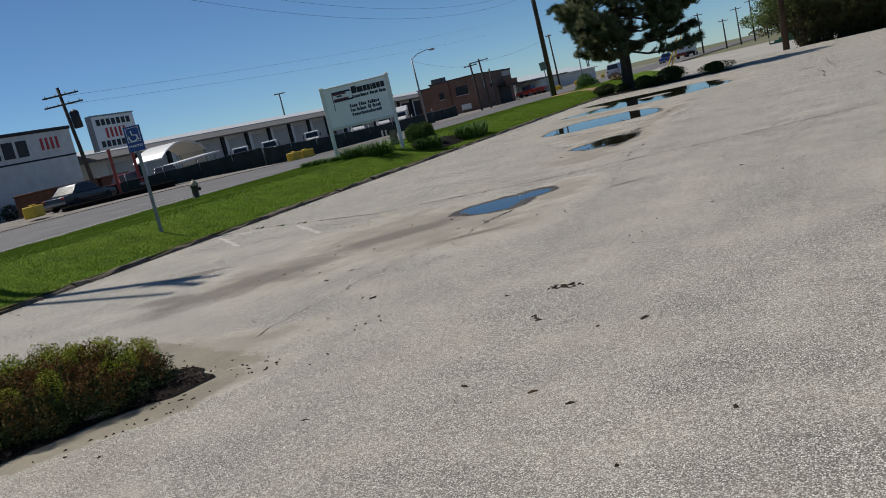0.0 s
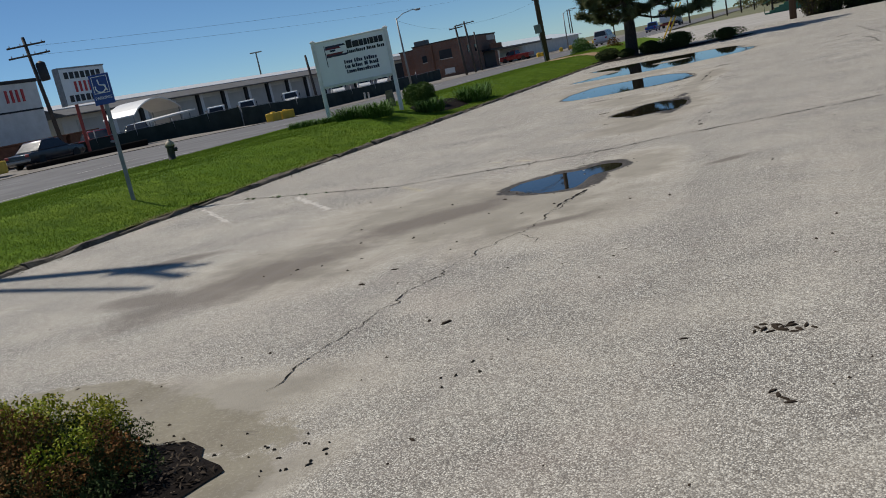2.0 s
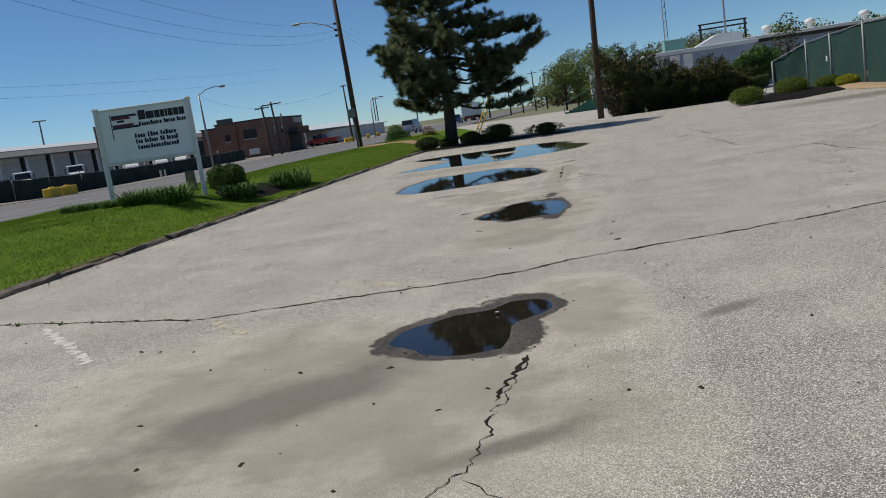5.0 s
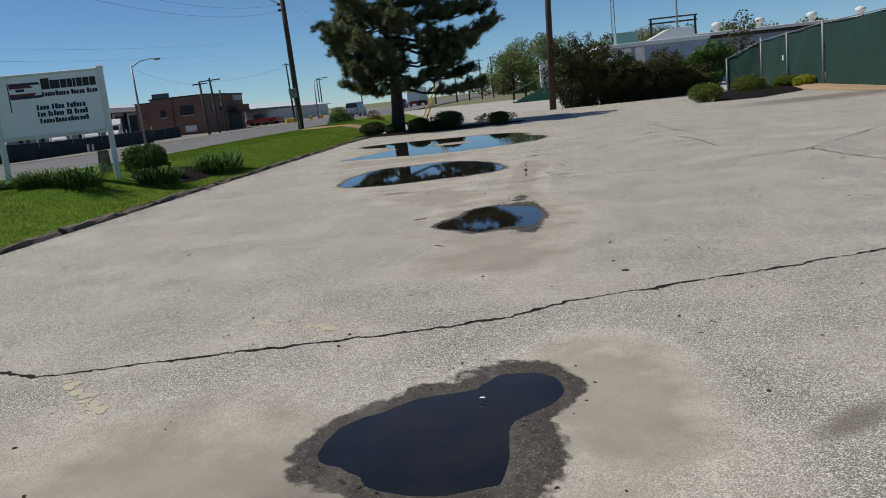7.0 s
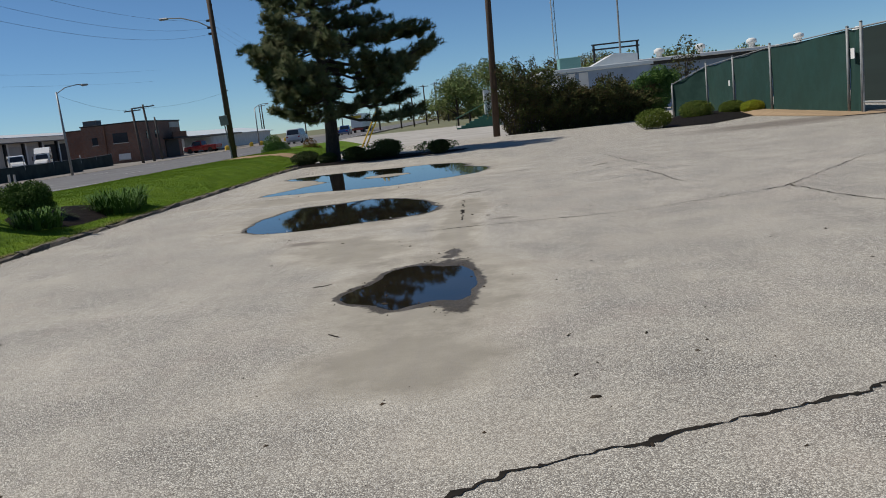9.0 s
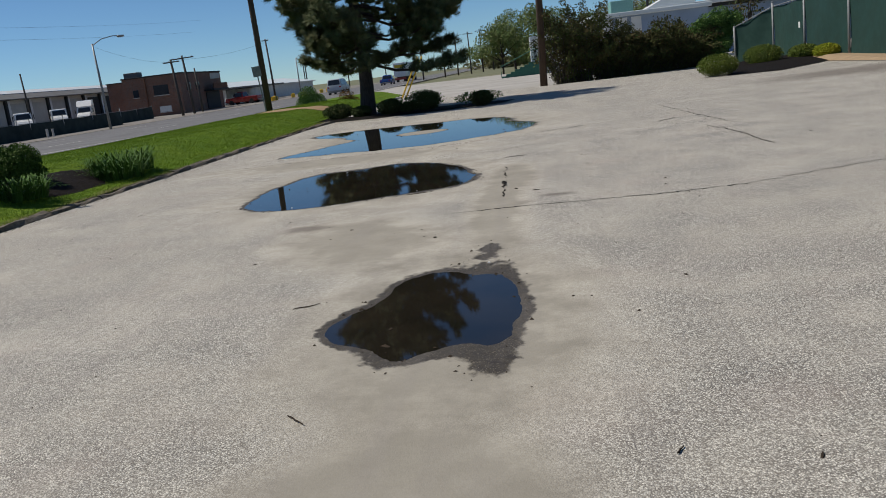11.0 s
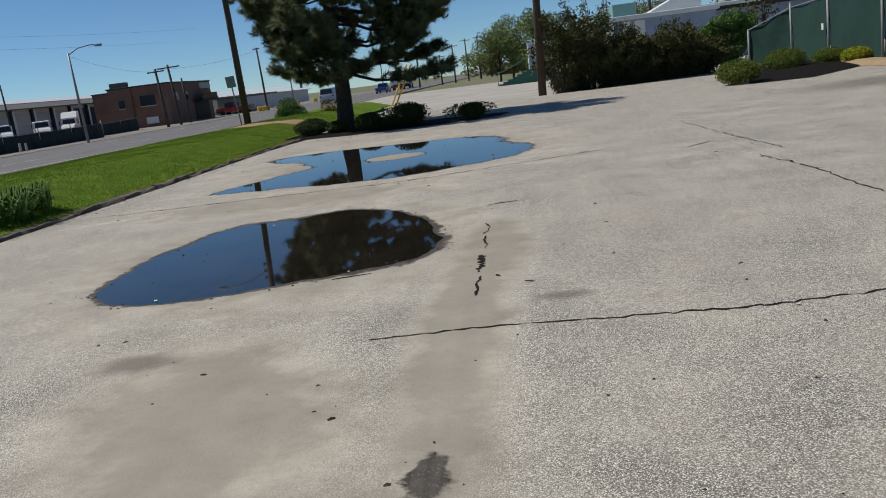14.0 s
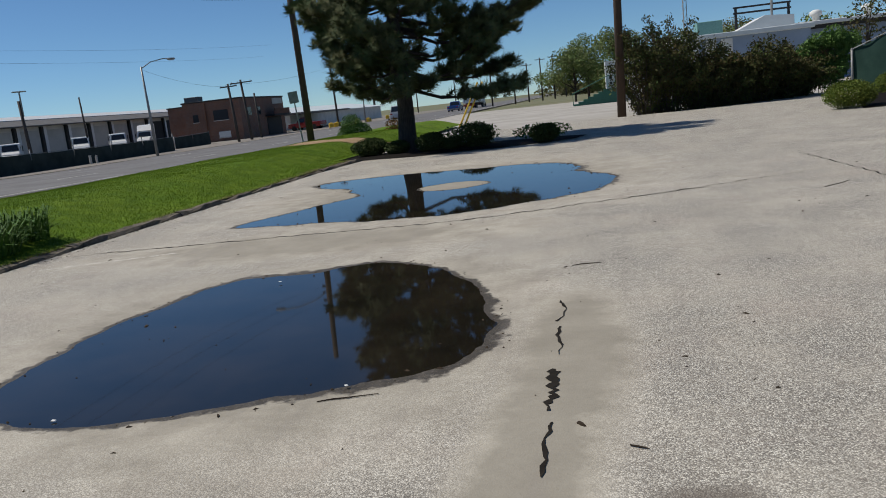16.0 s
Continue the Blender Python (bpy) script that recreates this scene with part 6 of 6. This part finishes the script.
def truck_cab(at, label, sleeper=False):
    """A parked road tractor, front at +y."""
    t = thing("truck", label, "truck", at, "parked trucks")
    part("chassis", slab(Mesh(), -0.5, 0.5, -3.2, 2.9, 0.55, 0.85, 0.03), "dock_dark", t)
    part("bonnet", Mesh().prism([(1.0, 0.7), (2.9, 0.7), (3.0, 1.35), (2.7, 1.65), (1.0, 1.9)], -0.95, 0.95, "x"), "truck_white", t)
    part("cab", Mesh().prism([(-0.7, 0.7), (1.05, 0.7), (1.05, 1.85), (0.75, 2.75), (-0.7, 2.85)], -1.1, 1.1, "x"), "truck_white", t)
    if sleeper:
        part("sleeper", Mesh().prism([(-2.2, 0.8), (-0.7, 0.8), (-0.7, 2.85), (0.5, 2.85), (-0.5, 3.7), (-2.2, 3.8)], -1.15, 1.15, "x"), "truck_white", t)
    part("windscreen", Mesh().add([(-0.95, 1.09, 1.95), (0.95, 1.09, 1.95), (0.85, 0.83, 2.65), (-0.85, 0.83, 2.65)], [(0, 1, 2, 3)]), "window_dark", t)
    for s in (-1, 1):
        part("side_window", slab(Mesh(), s * 1.11 - 0.01, s * 1.11 + 0.01, -0.25, 0.75, 1.85, 2.55), "window_dark", t)
        part("mirror", slab(Mesh(), s * 1.35 - 0.05, s * 1.35 + 0.05, 0.9, 1.1, 1.8, 2.5, 0.02), "dock_dark", t)
        for y_ in (2.1, -1.9, -3.0):
            wheel(t, s * 0.95, y_, 0.5, 0.28)
    return t


def semi_truck(at):
    t = truck_cab(at, "white box-trailer truck stopped far down the road")
    b_ = part("container", slab(Mesh(), -1.25, 1.25, -16.0, -1.0, 1.2, 4.0, 0.04), "truck_white", t, "white container with yellow panels")
    part("yellow_panel", slab(Mesh(), 1.25, 1.27, -4.2, -2.0, 3.0, 3.6), "yellow_concrete", b_)
    part("yellow_panel", slab(Mesh(), -1.0, 1.0, -16.03, -16.0, 3.0, 3.6), "yellow_concrete", b_)
    part("trailer_frame", slab(Mesh(), -0.7, 0.7, -16.0, -2.0, 0.85, 1.2), "rust_brown", t)
    part("rear_bar", slab(Mesh(), -1.2, 1.2, -16.1, -15.9, 0.6, 1.0), "red_post", t)
    for s in (-1, 1):
        for y_ in (-12.4, -13.7):
            wheel(t, s * 0.98, y_, 0.5, 0.3)


semi_truck(pose(-24.2, 205, -0.36, 0, 0, 0))
car(pose(-24.2, 128, -0.36), "car_silver", "silver passenger van driving on the road", 5.4, 2.0, 2.1, "van", "cars on the road")
car(pose(-24.0, 170, -0.36), "car_blue", "blue pickup truck on the road", 5.6, 2.0, 1.85, "pickup", "cars on the road")
car(pose(-41.5, 141, -0.3, 0, 0, 80), "car_red", "dark red pickup parked beside the brick building", 5.4, 2.0, 1.85, "pickup")
car(pose(-44.5, 149, -0.3, 0, 0, 70), "truck_white", "white pickup parked near the far shed", 5.4, 2.0, 1.85, "pickup")
car(pose(-39.2, 43.2, 0.40, 0, 0, 8), "car_dark", "dark blue sedan parked by the pylon sign", 4.7)
car(pose(-45.0, 48.6, 0.42, 0, 0, 55), "car_dark", "black sedan parked behind the pylon sign", 4.6)
car(pose(-44.0, 51.8, 0.40, 0, 0, 60), "car_red", "dark red car parked behind the pylon sign", 4.6)
car(pose(-43.5, 55.5, 0.30, 0, 0, 40), "car_dark", "black car parked near the yard fence", 4.8)
truck_cab(pose(-56.0, 95.5, -0.24, 0, 0, 215) @ Matrix.Scale(0.8, 4), "white day-cab truck parked behind the fence")
truck_cab(pose(-56.0, 107.0, -0.24, 0, 0, 215) @ Matrix.Scale(0.8, 4), "white day-cab truck parked behind the fence")
truck_cab(pose(-56.0, 114.5, -0.24, 0, 0, 215) @ Matrix.Scale(0.8, 4), "white day-cab truck parked behind the fence")
truck_cab(pose(-56.0, 121.0, -0.24, 0, 0, 200) @ Matrix.Scale(0.8, 4), "white sleeper truck parked beside the warehouse", True)
truck_cab(pose(-56.0, 81.0, -0.24, 0, 0, 215) @ Matrix.Scale(0.8, 4), "white day-cab truck parked behind the fence")
truck_cab(pose(-56.0, 86.5, -0.24, 0, 0, 215) @ Matrix.Scale(0.8, 4), "white day-cab truck parked behind the fence")


def block(x, y_, z, turn):
    t = thing("road_block", "yellow painted concrete barrier block with lifting lug", "barrier block", pose(x, y_, z, 0, 0, turn), "yellow barrier blocks")
    part("body", Mesh().box((0, 0, 0.32), (0.62, 1.5, 0.64), 0, 0.05), "yellow_concrete", t)
    part("lug", Mesh().box((0, 0, 0.67), (0.3, 0.3, 0.10), 0, 0.03), "yellow_concrete", t)


for x, y_, a in ((-35.6, 61.2, 10), (-35.7, 63.0, -6), (-36.5, 37.5, 30), (-36.3, 136, 20), (-36.0, 138, 0), (-36.4, 150, 15), (-36.2, 156, 0), (-36.4, 170, 10), (-36.4, 176, 0), (-36.4, 182, 5)):
    block(x, y_, zr(y_) + (0.25 if y_ < 50 else 0.0), a)

# small things by the road
t = thing("road_sign", "back of a small road sign on a thin leaning post", "sign", pose(-13.4, 59.0, 0.0, 0, -5, 20), "")
part("post", Mesh().tube([(0, 0, -0.3), (0, 0, 2.6)], 0.035, 6), "dull_steel", t)
part("plate", Mesh().box((0, -0.05, 2.35), (0.42, 0.02, 0.52), 0, 0.005), "galvanised_steel", t)
for k in range(2):
    t = thing("guy_guard", "yellow plastic guard on a pole guy wire", "guy guard", pose(-7.4 + k * 0.25, 66.5, -0.05, 0, 28, 0), "guy guards")
    part("guard", Mesh().tube([(0, 0, 0), (0, 0, 2.6)], 0.05, 6), "yellow_concrete", t)
t = thing("wooden_post", "bleached standpipe stub beside the yard fence", "post", pose(-37.4, 79.5, -0.3))
part("post", Mesh().tube([(0, 0, 0), (0, 0, 0.7)], 0.10, 8), "door_cream", t)
part("post", Mesh().tube([(0, 0.8, 0), (0, 0.8, 0.65)], 0.09, 8), "door_cream", t)

# wires
near_pole = wood_pole(pose(-13.4, 14.16, 0.3), 11.9, 0.13, label="tall brown utility pole on the verge", arms=((11.6, 1.2),))
# Unseen bracket and thin pole below are added to cast the extra shadow streaks.
part("bracket", Mesh().tube([(0, -0.05, 10.8), (0.12, -0.25, 11.5), (0.26, -0.48, 12.1)], 0.085, 6), "grey_pole_wood", near_pole)
brace = thing("shadow_pole", "unseen thin leaning pole added to cast a shadow streak", "brace pole", pose(-13.05, 14.55, 0.3))
part("shaft", Mesh().tube([(0, 0, -0.4), (0.07, -1.2, 11.7)], [0.09, 0.055], 8), "pole_wood", brace, smooth=True)
for z, sag in ((8.25, 1.65), (7.85, 1.85), (7.5, 1.95)):
    wire((-14.9, 64, z), (-13.5, 14.16, z), sag)
    wire((-14.75, 64, z), (-18.5 - (8.25 - z), 125, z + 0.6), 0.9)
wire((-48, 52.7, 8.4), (-60, 180, 16.0), 0.6, 0.008)
wire((-48.3, 52.7, 7.8), (-62, 180, 14.0), 0.6, 0.008)
wire((-36.5, 104.7, 5.6), (-35.8, 138, 8.2), 0.5, 0.010)
wire((-34.6, 84.3, 6.4), (-36.5, 104.7, 5.4), 0.4, 0.008)

# ---------------------------------------------------------------- litter on the asphalt
rng = np.random.default_rng(41)
n = 1700
x = rng.uniform(-6.8, 5.0, n)
y_ = rng.uniform(8.2, 40.0, n)
x[900:] = KERB + 0.02 + np.abs(rng.normal(0, 0.10, n - 900))
ex, ey = [], []
while len(ex) < 420:
    qx, qy = rng.uniform(-6.5, 0.5), rng.uniform(14.0, 40.0)
    if -0.08 < pool(qx, qy) < 0.06:
        ex.append(qx)
        ey.append(qy)
x, y_, n = np.concatenate((x, ex)), np.concatenate((y_, ey)), n + 420
verts, faces = [], []
for i in range(n):
    s = 0.003 + 0.008 * rng.random() ** 3
    l = s * (1 + 2.2 * rng.random() ** 2)
    a = rng.random() * 6.283
    z = lot_height(x[i], y_[i])
    if pool(x[i], y_[i]) < 0.02 and rng.random() < 0.5:
        z = -0.010
    k = len(verts)
    for dx, dy, dz in ((-l, -s, 0), (l, -s * 0.8, 0), (l * 0.9, s, 0), (-l * 0.8, s, 0), (0, 0, s * 1.1)):
        verts.append((x[i] + dx * math.cos(a) - dy * math.sin(a), y_[i] + dx * math.sin(a) + dy * math.cos(a), z + dz + 0.001))
    faces += [(k, k + 1, k + 4), (k + 1, k + 2, k + 4), (k + 2, k + 3, k + 4), (k + 3, k, k + 4)]
tagged(new("litter", array_mesh("litter", np.array(verts), np.array(faces), "litter_bit")), "small dark bark chips and grit strewn on asphalt", "litter", kind="stuff")


def chip(x, y_, size, turn, seed):
    """A lump of bark lying on the asphalt."""
    rr = random.Random(seed)
    m = Mesh()
    n = 7
    l, w_, h = size, size * rr.uniform(0.22, 0.5), size * rr.uniform(0.16, 0.30)
    low = [(l * math.cos(2 * math.pi * k / n) * rr.uniform(0.8, 1.1), w_ * math.sin(2 * math.pi * k / n) * rr.uniform(0.8, 1.1), 0) for k in range(n)]
    top = [(a_ * 0.7, b_ * 0.7, h * rr.uniform(0.7, 1.1)) for a_, b_, _ in low]
    m.add(low + top, [tuple(range(n)), tuple(range(n, 2 * n))] + [(k, (k + 1) % n, (k + 1) % n + n, k + n) for k in range(n)])
    ob = part("bark_chip", m, "litter_bit", at=pose(x, y_, lot_height(x, y_), 0, 0, turn))
    return tagged(ob, "small dark chip of bark or tar lying on the asphalt", "bark chip", "bark chips on the asphalt")


CHIPS = ((0.0, 18.0, 0.045), (-0.05, 18.35, 0.035), (0.135, 17.4, 0.03), (0.31, 16.6, 0.025), (-1.5, 12.42, 0.05), (-0.6, 11.2, 0.05), (-0.72, 11.25, 0.03), (1.02, 9.2, 0.045), (0.67, 10.79, 0.03), (1.72, 13.12, 0.035),
         (-0.13, 21.1, 0.02), (-4.2, 23.86, 0.035), (-2.7, 22.85, 0.03), (0.44, 19.0, 0.035), (-2.3, 25.83, 0.04), (-2.12, 24.0, 0.035), (-2.93, 24.77, 0.03), (-3.1, 24.75, 0.025), (-0.57, 25.55, 0.05), (-0.07, 26.36, 0.025),
         (-0.72, 28.7, 0.03), (-1.06, 28.9, 0.025), (0.09, 30.54, 0.03), (-1.6, 12.1, 0.04), (-2.5, 12.7, 0.03), (-2.3, 12.75, 0.025), (-2.75, 12.6, 0.025), (-2.0, 12.85, 0.02), (0.35, 26.9, 0.025), (1.2, 12.2, 0.03), (-0.2, 9.9, 0.03), (0.3, 8.9, 0.035))
# PATCH: chips clustered to stand in for a flat dark tar patch.
PATCH = [(1.05 + 0.10 * math.cos(k * 2.4) * (k / 14) ** 0.5 * 1.3, 10.86 + 0.06 * math.sin(k * 2.4) * (k / 14) ** 0.5, 0.045 - 0.001 * k) for k in range(15)] + [(1.03 + 0.02 * k, 10.25 - 0.03 * k, 0.035) for k in range(4)]
for i, (x, y_, s) in enumerate(CHIPS + tuple(PATCH)):
    chip(x, y_, s * 0.72, i * 47, i)


def stick(x, y_, length, turn, seed):
    rr = random.Random(seed)
    pts = [(length * (i / 4 - 0.5), rr.uniform(-0.02, 0.02) * length * 3, 0.006) for i in range(5)]
    ob = part("stick", Mesh().tube(pts, [0.003, 0.004, 0.004, 0.003, 0.002], 5), "litter_bit", at=pose(x, y_, lot_height(x, y_), 0, 0, turn))
    return tagged(ob, "thin broken twig lying on the asphalt", "twig", "twigs on the asphalt")


for i, (x, y_, l, a) in enumerate(((2.19, 32.15, 0.55, 50), (-0.55, 28.75, 0.25, 10), (-1.9, 21.4, 0.18, 30), (-1.5, 19.6, 0.14, -50), (0.0, 19.1, 0.06, 60), (-0.35, 25.3, 0.08, -30), (-1.7, 26.0, 0.3, 20))):
    stick(x, y_, l, a, i)
for i, (x, y_) in enumerate(((-3.2, 25.85), (-3.15, 28.9), (-0.76, 22.15), (-1.75, 26.15), (-0.9, 15.65))):
    ob = part("paper_scrap", Mesh().box((0, 0, 0.006), (0.026, 0.017, 0.005), 0, 0.002), "litter_white", at=pose(x, y_, 0.0 if i else -0.008, 6, 4, 40 * i))
    tagged(ob, "crumpled white paper scrap at the puddle edge", "paper scrap", "paper scraps")
